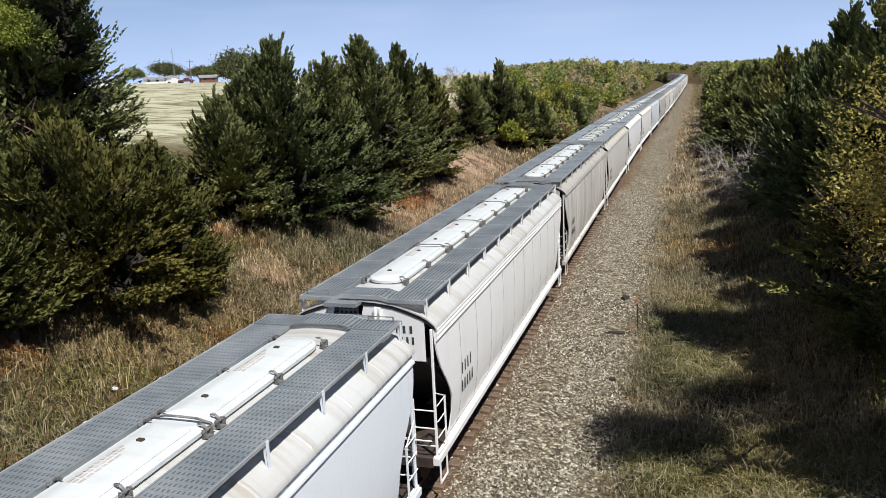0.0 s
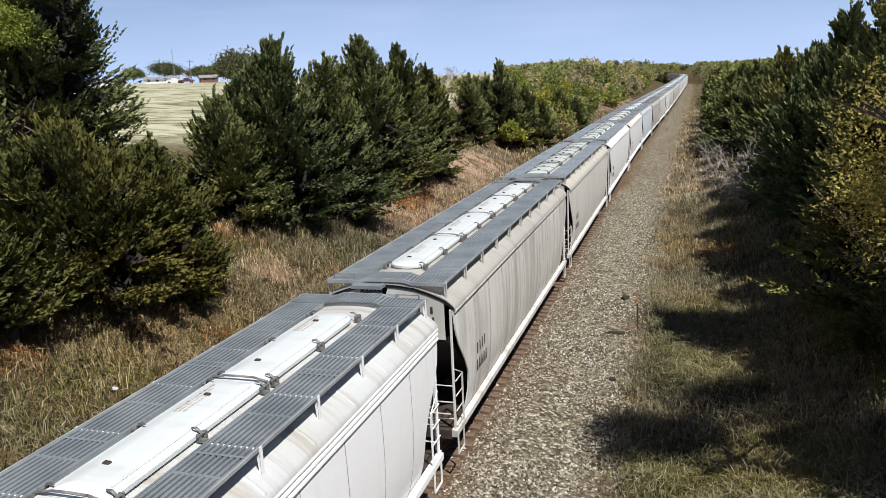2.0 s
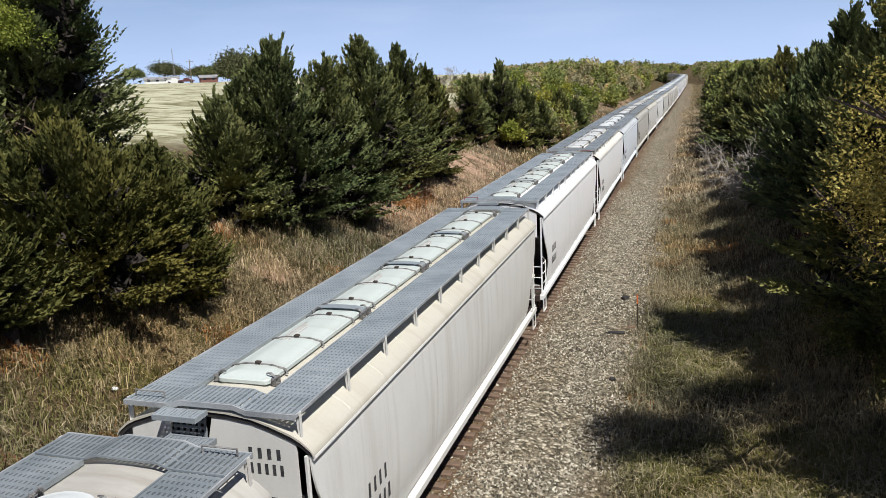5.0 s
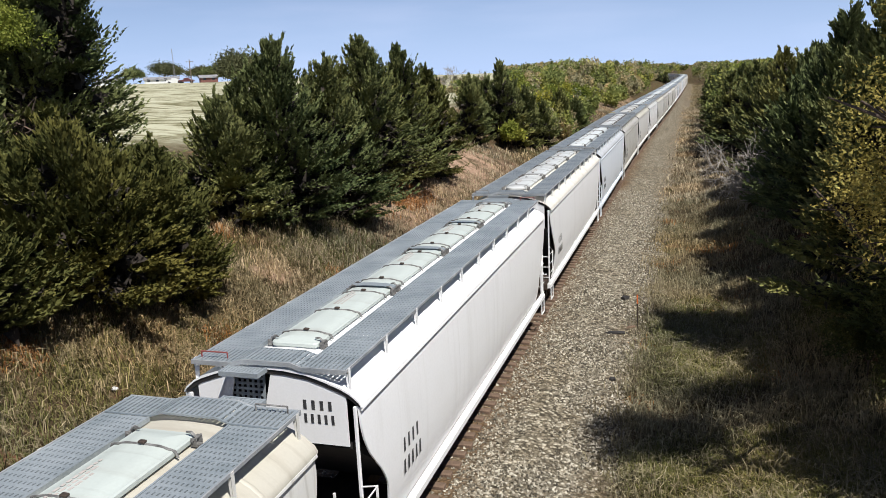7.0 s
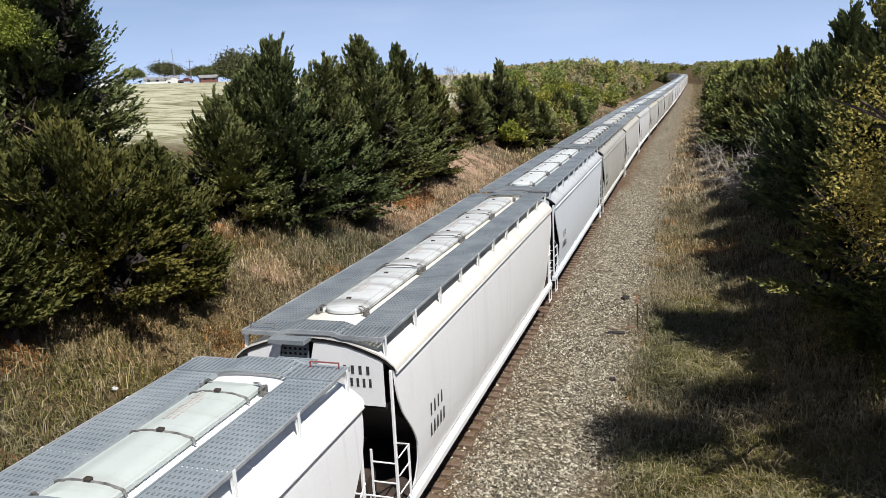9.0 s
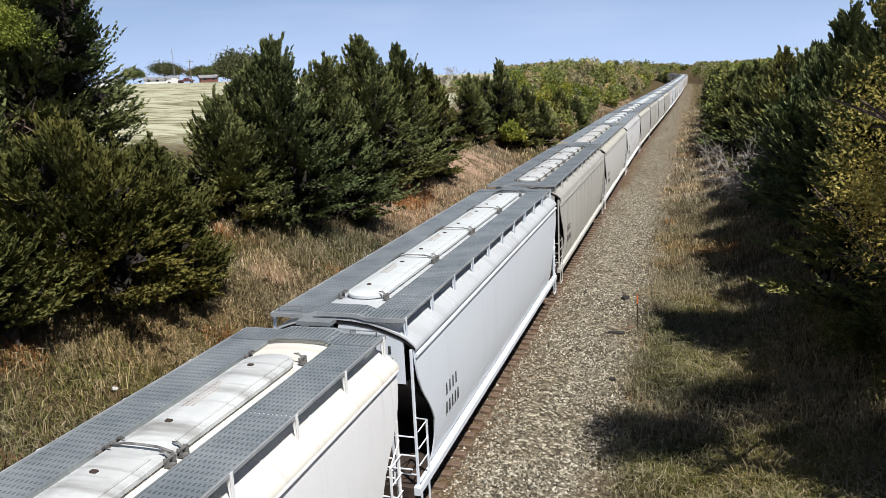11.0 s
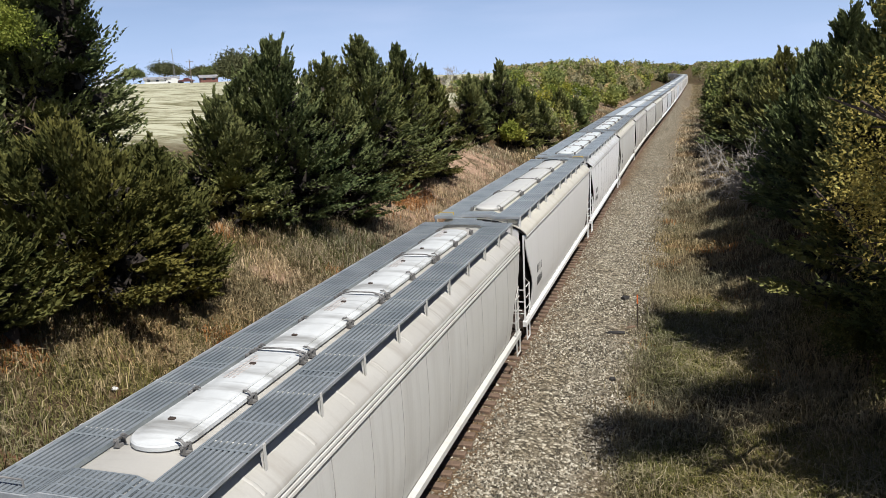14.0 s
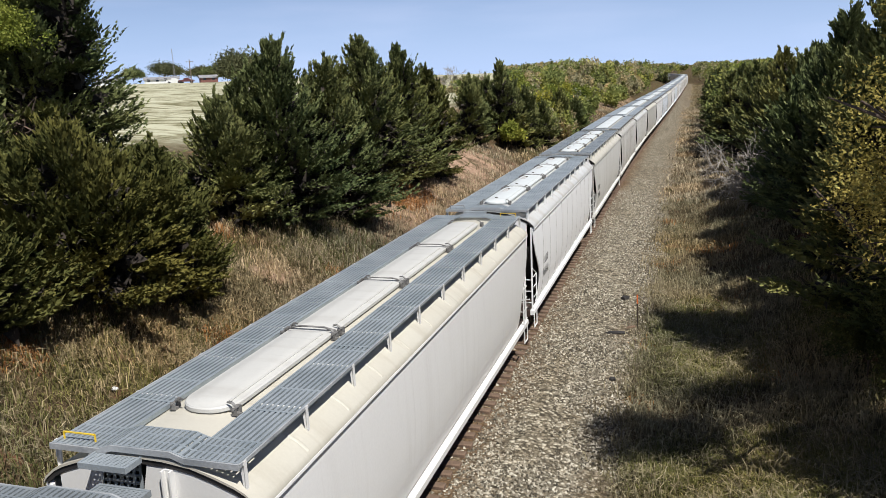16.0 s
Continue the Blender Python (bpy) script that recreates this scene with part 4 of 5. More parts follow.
def sprays(rng, p, d, count, length, width, spread, scatter=0.33, flat=0.0):
    """Narrow pointed leaf triangles about the points p, heading along d; flat lays their faces upward."""
    k = len(p)
    base = np.repeat(p, count, 0) + rng.normal(0, length * scatter, (k * count, 3))
    ax = unit(np.repeat(d, count, 0) + rng.normal(0, spread, (k * count, 3)))
    ln = length * rng.uniform(0.5, 1.25, (k * count, 1))
    across = rng.normal(0, 1, (k * count, 3)) * (1 - flat) + np.array([0, 0, 1.0]) * flat
    side = unit(np.cross(ax, across)) * (width * rng.uniform(0.6, 1.4, (k * count, 1)))
    return np.stack([base - side, base + side, base + ax * ln], 1)


def cone_branches(rng, at, h, r, count, low=0.04, power=0.82, bunch=5):
    """Starts, directions and lengths of the boughs of one pointed stem, in bunches with gaps between; the higher, the steeper."""
    limbs = max(count // bunch, 6)
    ul = low + (1 - low) * ((np.arange(limbs) + rng.random(limbs)) / limbs) ** 1.08
    tl = np.arange(limbs) * 2.39996 + rng.normal(0, 0.25, limbs)
    rl = rng.uniform(0.72, 1.12, limbs) * (1 + 0.2 * (rng.random(limbs) > 0.85))
    count = limbs * bunch
    u = np.clip(np.repeat(ul, bunch) + rng.normal(0, 0.10 / h, count), low * 0.5, 0.985)
    th = np.repeat(tl, bunch) + rng.normal(0, 0.17, count) * (1 + 1.5 * u)
    lobe = 0.86 + 0.14 * np.sin(3 * th + 5 * u + rng.uniform(0, 6)) + 0.12 * np.sin(7 * th - 9 * u)
    reach = r * 1.32 * (1 - u) ** (power + 0.25 * u) * (0.72 + 0.28 * np.minimum(u / 0.12, 1)) * lobe * np.repeat(rl, bunch) * rng.uniform(0.72, 1.05, count) + 0.06
    el = np.repeat(rng.uniform(-0.08, 0.24, limbs), bunch) + rng.normal(0, 0.05, count) + 0.70 * u ** 1.4
    d = np.stack([np.cos(th) * np.cos(el), np.sin(th) * np.cos(el), np.sin(el)], -1)
    start = np.stack([np.full(count, at[0]), np.full(count, at[1]), at[2] + u * h - reach * np.sin(el) * 0.85], -1)
    return start, d, reach / np.maximum(np.cos(el), 0.5), u


def cedar(name, h, r, seed, boughs=210, leaders=3, mat=None, leaf=0.19, low=0.03, near=True):
    """Juniper-like conifer: trunk, bunched plumes of short upturned tufts with dark gaps between, a few lesser leaders."""
    rng = np.random.default_rng(seed)
    top = new(name)
    stems = [((0, 0, 0), h, r, boughs)]
    for k in range(leaders):
        a = rng.uniform(0, math.tau)
        rr = r * rng.uniform(0.25, 0.5)
        z0 = h * rng.uniform(0.15, 0.3)
        stems.append(((rr * math.cos(a), rr * math.sin(a), z0), h * rng.uniform(0.70, 0.92) - z0, r * 0.45, boughs // 4))
    tris, dead = [], []
    bm = bmesh.new()
    rod(bm, (0, 0, -0.5), (0, 0, h * 0.9), 0.02 * h, 8, 0.02)
    for at, hh, rr, nb in stems:
        st, d, ln, u = cone_branches(rng, at, hh, rr, int(nb * 0.95), low)
        nb = len(st)
        for k in range(0, nb, 4):
            rod(bm, st[k], st[k] + d[k] * ln[k] * 0.7, 0.03, 3, 0.01)
        # a plume on each bough: slender shoots that sweep outward and turn up at their tips
        side = unit(np.cross(d, np.array([0, 0, 1.0])))
        shoots = 8 if near else 5
        f = np.linspace(0.45, 0.95, shoots)[None] + rng.normal(0, 0.04, (nb, shoots))
        sway = rng.choice([-1.0, 1.0], (nb, shoots)) * rng.uniform(0.0, 1.0, (nb, shoots))
        wide = np.clip(0.20 * ln, 0.06, 0.34)[:, None] * np.maximum(1.08 - f, 0.08) ** 0.6
        p = st[:, None] + d[:, None] * (ln[:, None] * f)[..., None] + side[:, None] * (sway * wide)[..., None]
        p[..., 2] += 0.16 * ln[:, None] * (f ** 3 - 0.75 * f) + rng.normal(0, 0.03, f.shape)
        way = unit(d[:, None] + side[:, None] * (0.55 * sway)[..., None] + np.array([0, 0, 0.05]) + rng.normal(0, 0.13, p.shape))
        long = rng.uniform(0.34, 0.74, (nb, shoots)) * np.clip(ln, 0.55, 1.2)[:, None]
        steps = 8 if near else 5
        g = np.linspace(0, 1, steps)
        q = p[:, :, None] + way[:, :, None] * (long[..., None] * g)[..., None]
        rise = (0.10 + 0.55 * u)[:, None, None]
        q[..., 2] += long[..., None] * rise * g ** 2
        thick = (0.052 * (1.1 - g))[None, None, :, None, None]
        q = q[:, :, :, None] + rng.normal(0, 1, (nb, shoots, steps, 2, 3)) * thick
        w = np.broadcast_to(way[:, :, None, None] + (np.array([0, 0, 1.7]) * (rise * g)[..., None])[:, :, :, None], q.shape)
        tris.append(sprays(rng, q.reshape(-1, 3), w.reshape(-1, 3), 1, leaf if near else leaf * 1.6, leaf * (0.30 if near else 0.42), 0.26, 0.06, 0.6))
        # dead twigs and shed needles close the crown, coloured dark for its inner shade
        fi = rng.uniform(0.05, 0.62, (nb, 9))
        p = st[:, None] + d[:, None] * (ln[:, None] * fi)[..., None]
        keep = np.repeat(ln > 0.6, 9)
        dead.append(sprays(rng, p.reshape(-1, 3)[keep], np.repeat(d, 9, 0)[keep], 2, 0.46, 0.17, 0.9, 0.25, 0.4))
        # the tip and the shoots that stand up near it
        ns = max(nb // 12, 5)
        u = rng.uniform(0.62, 0.96, ns)
        th = rng.uniform(0, math.tau, ns)
        rad = rr * 0.95 * (1 - u) * rng.uniform(0.5, 1.0, ns)
        foot = np.stack([at[0] + rad * np.cos(th), at[1] + rad * np.sin(th), at[2] + u * hh - 0.1], -1)
        foot = np.concatenate([foot, [[at[0], at[1], at[2] + hh * 0.90]]])
        tall = np.concatenate([rng.uniform(0.5, 1.3, ns), [max(1.3, hh * 0.15)]])
        way = unit(np.stack([np.cos(th) * 0.8, np.sin(th) * 0.8, np.full(ns, 1.9)], -1))
        way = np.concatenate([way, [[0, 0, 1.0]]])
        g = np.linspace(0, 1, 11)
        p = foot[:, None] + way[:, None] * (tall[:, None] * g)[..., None]
        p = p[:, :, None] + rng.normal(0, 1, (ns + 1, 11, 3, 3)) * (0.075 * (1.02 - g))[None, :, None, None] * np.array([1, 1, 0.5])
        dirs = np.repeat(np.repeat(way[:, None], 11, 1)[:, :, None], 3, 2)
        tris.append(sprays(rng, p.reshape(-1, 3), dirs.reshape(-1, 3), 3, leaf * 1.1, leaf * 0.28, 0.35, 0.12, 0.3))
    part("trunk", bm, M_BARK, top)
    tagged(soup("inner_twig_shade", np.concatenate(dead), M_DEADTWIG_SHADE, top), "dead twigs inside the crown, coloured dark for its inner shade", kind="stuff")
    soup("crown", np.concatenate(tris), mat or M_CEDAR, top)
    return top


def leafy(name, h, r, seed, clusters=90, per=26, mat=None, leaf=0.16, squash=0.8, bare=0, reach=1.0, crown=0.58):
    """Broadleaf tree or bush: forked limbs, crown of leaf clusters with gaps."""
    rng = np.random.default_rng(seed)
    top = new(name)
    wood = M_DEADWOOD if bare else M_BARK
    bm = bmesh.new()
    fork = Vector((0, 0, h * (0.06 if bare else crown - 0.30)))
    rod(bm, (0, 0, -0.4), fork, 0.014 * h, 7, 0.011 * h)
    part("trunk", bm, wood, top)
    twigs = bmesh.new()
    for k in range(9):
        a, e = rng.uniform(0, math.tau), rng.uniform(0.3 if bare else 0.55, 1.35)
        end = fork + Vector((math.cos(a) * math.cos(e), math.sin(a) * math.cos(e), math.sin(e))) * (h * reach * (0.62 if bare else 0.45))
        bm = bmesh.new()
        rod(bm, fork, end, 0.0055 * h, 5, 0.0022 * h)
        part("limb", bm, wood, top)
        for q in range(5 + bare):
            v = Vector(rng.normal(0, 1, 3)) + Vector((0, 0, 0.4))
            at = fork.lerp(end, rng.uniform(0.25, 1))
            tip = at + v.normalized() * h * rng.uniform(0.12, 0.26) * (1 if bare else 0.5)
            rod(twigs, at, tip, (0.004 if bare else 0.0035) * h, 4, (0.002 if bare else 0.0012) * h)
            if bare:
                for w in range(7):
                    rod(twigs, at.lerp(tip, rng.uniform(0.3, 1)), tip + Vector(rng.normal(0, 1, 3)).normalized() * h * rng.uniform(0.05, 0.14), 0.0022 * h, 3, 0.0012 * h)
    tagged(part("brushwood", twigs, wood, top), kind="stuff")
    if clusters:
        d = unit(rng.normal(0, 1, (clusters, 3)))
        d[:, 2] = np.abs(d[:, 2]) * 1.1 - 0.25
        rad = rng.uniform(0.35, 1.0, (clusters, 1)) * (0.85 + 0.3 * np.sin(d[:, :1] * 5 + seed))
        c = d * rad * np.array([r, r, h * 0.40 * squash]) + np.array([0, 0, h * crown])
        tris = sprays(rng, np.repeat(c, per, 0) + rng.normal(0, r * 0.12, (clusters * per, 3)), np.repeat(d, per, 0), 1, leaf * 1.7, leaf * 0.55, 0.9)
        soup("crown", tris, mat or M_SPRING, top)
    return top


def plant(ob, x, y, turn=0.0, sink=0.1):
    ob.matrix_basis = pose(x, y, height(x, y) - sink, 0, 0, turn)
    return ob


CL, CT = "dense dark green cedar with pointed tops on the bank", "tree"
# x, y, height of the top, spread, foliage, boughs
LEFT_TREES = [
    # (-12.6, 15.5) takes the darker olive foliage to stand in for its shade
    (-16.6, 24.0, 17.0, 4.1, M_CEDAR, 380), (-15.2, 18.5, 10.5, 3.4, M_CEDAR, 220), (-12.0, 19.6, 7.9, 3.9, M_CEDAR_OLIVE, 300), (-10.9, 22.4, 6.9, 2.3, M_CEDAR_OLIVE, 220), (-12.6, 15.5, 6.6, 3.0, M_CEDAR_OLIVE, 200),
    (-12.0, 33.2, 10.8, 3.9, M_CEDAR, 300), (-13.6, 30.6, 8.4, 3.0, M_CEDAR, 220), (-11.0, 36.5, 10.0, 3.0, M_CEDAR, 220),
    (-12.2, 44.0, 11.2, 4.0, M_CEDAR, 280), (-11.5, 48.5, 10.9, 3.6, M_CEDAR, 240), (-11.0, 52.5, 9.5, 2.7, M_CEDAR_OLIVE, 170),
    (-12.8, 70.0, 8.6, 2.2, M_CEDAR, 150), (-11.2, 76.0, 9.9, 2.0, M_CEDAR, 150), (-9.8, 81.0, 7.2, 1.8, M_CEDAR, 120), (-13.6, 75.0, 8.3, 1.5, M_CEDAR, 100), (-10.3, 77.5, 8.2, 1.4, M_CEDAR, 100), (-12.2, 79.0, 8.4, 1.5, M_CEDAR, 100), (-9.0, 86.0, 5.6, 1.9, M_CEDAR, 90), (-14.5, 83.0, 8.6, 2.7, M_CEDAR, 110), (-9.0, 98.0, 6.6, 2.0, M_CEDAR, 90), (-8.4, 108.0, 5.0, 1.7, M_CEDAR, 80)]
# back row, x 13.6 to 13.9, added to close gaps in the bank's shade
RIGHT_TREES = [
    (12.4, 24.7, 13.6, 2.7, M_CEDAR, 260), (12.5, 29.5, 8.6, 3.3, M_CEDAR, 220), (12.6, 36.0, 10.8, 3.8, M_CEDAR, 240), (12.4, 42.5, 8.6, 3.8, M_CEDAR, 200), (12.9, 49.0, 9.2, 3.9, M_CEDAR, 200),
    (12.8, 55.5, 8.7, 3.8, M_CEDAR, 180), (12.9, 62.0, 9.6, 3.7, M_CEDAR, 170), (12.6, 69.0, 8.6, 3.6, M_CEDAR, 150), (12.3, 76.0, 8.8, 3.4, M_CEDAR, 140), (12.0, 83.5, 8.2, 3.3, M_CEDAR, 130), (11.7, 91.0, 8.5, 3.1, M_CEDAR, 120),
    (11.4, 99.0, 8.0, 2.9, M_CEDAR, 110), (11.2, 108.0, 7.6, 2.8, M_CEDAR, 100), (11.2, 126.0, 8.0, 2.8, M_CEDAR, 90), (11.2, 142.0, 8.5, 3.0, M_CEDAR, 90),
    # the cedar at (14.0, 14.6) is out of view, added to shade the corner
    (10.5, 87.0, 7.8, 2.2, M_CEDAR, 100), (10.3, 95.0, 7.4, 2.1, M_CEDAR, 100), (10.2, 104.0, 7.0, 2.0, M_CEDAR, 90), (10.2, 116.0, 7.2, 2.1, M_CEDAR, 90), (10.2, 130.0, 7.4, 2.2, M_CEDAR, 80), (10.3, 150.0, 7.6, 2.4, M_CEDAR, 80), (-5.2, 398.0, 6.4, 2.6, M_CEDAR, 60), (-8.6, 404.0, 7.0, 2.8, M_CEDAR, 60), (-12.6, 408.0, 7.2, 3.0, M_CEDAR, 60), (-17.0, 414.0, 7.4, 3.2, M_CEDAR, 60), (15.2, 25.5, 11.0, 3.2, M_CEDAR, 200), (14.0, 14.6, 10.5, 3.1, M_CEDAR, 220), (13.0, 22.0, 7.4, 2.5, M_CEDAR, 200), (15.0, 20.4, 11.3, 3.3, M_CEDAR, 260), (16.5, 33.0, 10.5, 3.5, M_CEDAR, 130), (13.6, 32.6, 10.2, 3.3, M_CEDAR, 200), (13.8, 39.4, 9.8, 3.3, M_CEDAR, 180), (13.8, 46.0, 9.8, 3.3, M_CEDAR, 160), (13.9, 52.4, 9.6, 3.2, M_CEDAR, 140), (13.9, 59.0, 9.2, 3.2, M_CEDAR, 120)]
for k, (x, y, top, r, mat, boughs) in enumerate(LEFT_TREES + RIGHT_TREES):
    right = x > 0 and 26 < y < 75
    t = plant(cedar("cedar_tree", top - height(x, y), r * (0.9 if right else 1.0), 100 + k, boughs, mat=mat, low=0.10 if right else 0.36 if x > 0 and y < 16 else 0.03, near=y < (54 if x < 0 else 37)), x, y)
    tagged(t, CL if mat is M_CEDAR else "olive-bronze cedar with dense sprays on the bank", CT, "cedars along the cutting")

t = plant(leafy("young_oak", 9.0, 2.3, 301, 300, 80, M_YELLOWLEAF, 0.055, 1.2), 11.9, 18.8)
tagged(t, "broadleaf tree with fresh yellow-green leaves on the bank", "tree")
# out of view on the right, placed so its high crown shades the verge
t = plant(leafy("tall_oak", 11.2, 1.7, 306, 170, 80, M_YELLOWLEAF, 0.07, 0.42, reach=0.5, crown=0.86), 11.2, 15.0)
tagged(t, "slender tall broadleaf tree out of view, added for its shadow", "tree")
t = plant(leafy("bare_bush", 6.4, 2.0, 302, 0, bare=7), 9.9, 50.0)
tagged(t, "leafless grey bush with tangled twigs beside the line", "bush")
t = plant(leafy("spring_tree", 9.0, 2.6, 303, 120, 40, M_SPRING, 0.22), 13.4, 128.0)
tagged(t, "fresh green broadleaf tree among cedars", "tree")
t = plant(leafy("round_tree", 8.0, 3.8, 304, 170, 90, M_FARMTREE, 0.19), -54.8, 100.0)
tagged(t, "dark green rounded tree at the field's edge", "tree")
t = plant(leafy("leafy_tree", 12.4, 1.3, 305, 80, 80, M_SPRING, 0.065, 0.36, reach=0.2), -15.4, 21.4)
tagged(t, "bright green broadleaf tree beside a tall cedar", "tree")
# the last bush is out of view, added to throw shade on the grass
for k, (x, y, h, r) in enumerate(((11.5, 18.0, 2.6, 1.3), (12.0, 20.2, 3.0, 1.5), (12.4, 17.6, 3.2, 1.5), (11.2, 22.0, 2.2, 1.1), (12.3, 15.3, 4.2, 1.7))):
    t = plant(leafy("shade_bush", h, r, 700 + k, 130, 60, M_CEDAR_OLIVE, 0.055, 1.1), x, y)
    tagged(t, "dark olive bush in the shade below the trees", "bush", "bushes in the shade")
for x, y, h, r in ((-13.5, 92, 5.5, 2.4), (-11.0, 98, 4.8, 2.2), (-15.5, 104, 6, 2.6), (-10.5, 110, 4.5, 2.0), (-12.5, 120, 5.2, 2.3), (-11.0, 132, 5.0, 2.2), (-9.8, 74.0, 3.2, 1.3), (-10.6, 90.0, 3.4, 1.5)):
    t = plant(leafy("scrub_bush", h, r, int(400 + y), 80, 34, M_SPRING, 0.2, 1.0), x, y)
    tagged(t, "bright green spring scrub on the bank", "bush", "scrub along the cutting")


HILL = 1.3                                             # how far the woods rise left of the line


def thicket():
    """Woods that fill the distance: crowns of loose leaves, too many to count."""
    for mat, label, keep in ((M_FARSPRING, "fresh green spring woods beyond the cutting", 0), (M_FARTWIG, "budding olive-brown woods beyond the cutting", 1), (M_CEDAR, "dark cedars scattered in the far woods", 2)):
        rng = np.random.default_rng(9)
        tris = []
        for k in range(2700):
            side, depth, across, pick, grow = rng.random(5)
            y = 88 + 720 * depth ** 1.7
            if y > 440 and side > 0.9:
                x = -60 + 150 * across
            elif side < 0.68:
                x = -(8.0 + (34 + y * 0.42) * across ** 1.5)
            else:
                x = 10.5 + (30 + y * 0.3) * across ** 1.5
            mine = 0 if pick < 0.40 else 1 if pick < 0.80 else 2
            if side >= 0.68 and y < 260 and pick > 0.3:
                mine = 2
            sub = np.random.default_rng(k)
            d = off_track(x, y)
            if mine != keep or (d < 0 and -d < 34 and y < 190 and grow > 0.5) or (d < 0 and -d < 8) or (0 <= d < 10) or (x < 6.5 - 0.226 * y and (y > 260 or y < 100 or x < 6.5 - 0.33 * y)):
                continue
            h = (2.6 + 4.5 * grow) if abs(d) < 15 and d < 0 else 4.0 + 8.0 * grow ** 1.3 + (1.5 if y > 180 else 0)
            z0 = height(x, y)
            roof = 9.3 + 0.0105 * y + HILL * math.exp(-((x + 0.145 * y - 6.5) / (0.05 * y)) ** 2) if d < 0 else 9.0 + 0.004 * y
            if x < 6.5 - 0.226 * y:
                roof = 9.0 - 0.011 * y
            h = max(1.5, min(h, (roof - z0) * (0.78 + 0.22 * grow)))
            r = h * (0.40 if mine < 2 else 0.26)
            blobs = 9 if y < 220 else 6
            each = 26 if y < 220 else 18
            c = unit(sub.normal(0, 1, (blobs, 3))) * sub.uniform(0.35, 0.75, (blobs, 1))
            c[:, 2] = c[:, 2] * 0.9
            leafs = unit(sub.normal(0, 1, (blobs, each, 3))) * sub.uniform(0.6, 1.0, (blobs, each, 1)) * sub.uniform(0.30, 0.5, (blobs, 1, 1))
            q = (c[:, None] + leafs).reshape(-1, 3)
            p = q * np.array([r, r, h * 0.5]) + np.array([x, y, z0 + h * 0.52])
            if mine == 2:
                t = np.clip((p[:, 2] - z0) / h, 0, 1)[:, None]
                p[:, :2] = np.array([x, y]) + (p[:, :2] - np.array([x, y])) * (1.5 - 1.3 * t)
            size = 0.26 + 0.0012 * y
            tris.append(sprays(sub, p, unit(leafs.reshape(-1, 3) + np.array([0, 0, 0.12])), 2, size, size * 0.5, 0.7))
        tagged(soup("far_woods", np.concatenate(tris), mat), label, "woods", kind="stuff")


thicket()


def blades(name, mat, label, seed, spots, length, width, droop=0.5):
    """Grass: every blade bends over in two pieces."""
    rng = np.random.default_rng(seed)
    p = np.asarray(spots)
    k = len(p)
    a = rng.uniform(0, math.tau, k)
    lean = np.stack([np.cos(a), np.sin(a), np.zeros(k)], -1)
    side = np.stack([-np.sin(a), np.cos(a), np.zeros(k)], -1) * width
    ln = length * rng.uniform(0.5, 1.4, (k, 1))
    mid = p + np.array([0, 0, 1]) * ln * 0.62 + lean * ln * rng.uniform(0.08, 0.4, (k, 1))
    tip = mid + np.array([0, 0, 1]) * ln * rng.uniform(-0.25, 0.3, (k, 1)) + lean * ln * droop * rng.uniform(0.5, 1.3, (k, 1))
    v = np.stack([p - side, p + side, mid + side * 0.8, mid - side * 0.8, tip], 1)
    f = np.array([(0, 1, 2), (0, 2, 3), (3, 2, 4)])
    me = bpy.data.meshes.new(name)
    me.from_pydata(v.reshape(-1, 3).tolist(), [], (np.arange(k)[:, None, None] * 5 + f[None]).reshape(-1, 3).tolist())
    me.materials.append(mat)
    return tagged(new(name, me), label, "grass", kind="stuff")


def spots(rng, count, x0, x1, y0, y1, bias=1.0, clump=0.35, test=None):
    out = []
    while len(out) < count:
        cx, cy = rng.uniform(x0, x1), y0 + (y1 - y0) * rng.random() ** bias
        if test and not test(cx, cy):
            continue
        for q in range(14):
            x, y = cx + rng.normal(0, clump), cy + rng.normal(0, clump)
            out.append((x, y, height(x, y) - 0.02))
    return out


rng = np.random.default_rng(21)
green = lambda x, y: noise.noise((x * 0.25, y * 0.25, 3)) > 0.02
slipped = lambda x, y: ((x + 10.8) / 1.5) ** 2 + ((y - 61) / 5) ** 2 > 1 and not (y < 18.5 and noise.noise((x * 0.5, y * 0.5, 8)) > -0.25)
near_green = lambda x, y: y < 19 or green(x, y)
blades("dry_grass", M_STRAW, "dry tan grass on the left bank", 31, spots(rng, 34000, -14, -3.2, 9, 26, 1.3, 0.35, slipped), 0.40, 0.014)
blades("pale_dry_grass", M_PALESTRAW, "pale dry grass on the slipped left bank", 41, spots(rng, 28000, -14, -3.2, 17.5, 64, 1.35, 0.35, slipped), 0.36, 0.016)
blades("dry_grass", M_STRAW, "dry tan grass beside the ballast", 32, spots(rng, 36000, 4.7, 11.5, 12, 60, 1.6), 0.40, 0.013)
blades("green_grass", M_GREENGRASS, "olive green grass patches beside the ballast", 33, spots(rng, 22000, 5.6, 11.5, 12, 34, 1.2, 0.35, green), 0.36, 0.012)
blades("green_grass", M_GREENGRASS, "olive green grass patches on the left bank", 34, spots(rng, 26000, -14, -4.2, 9, 40, 1.2, 0.35, near_green), 0.34, 0.013)
blades("lush_grass", M_GREENGRASS, "thick olive green grass in the sun below the shade", 39, spots(rng, 13000, 5.8, 9.4, 14.0, 19.5, 1.0, 0.3) + spots(rng, 9000, 5.9, 9.0, 22.8, 28.0, 1.0, 0.3), 0.32, 0.011)
blades("tall_dry_grass", M_STRAW, "tall drooping straw-coloured grass by the shade", 35, spots(rng, 11000, 5.2, 10.8, 13, 36, 1.1, 0.22), 0.46, 0.013, 0.8)
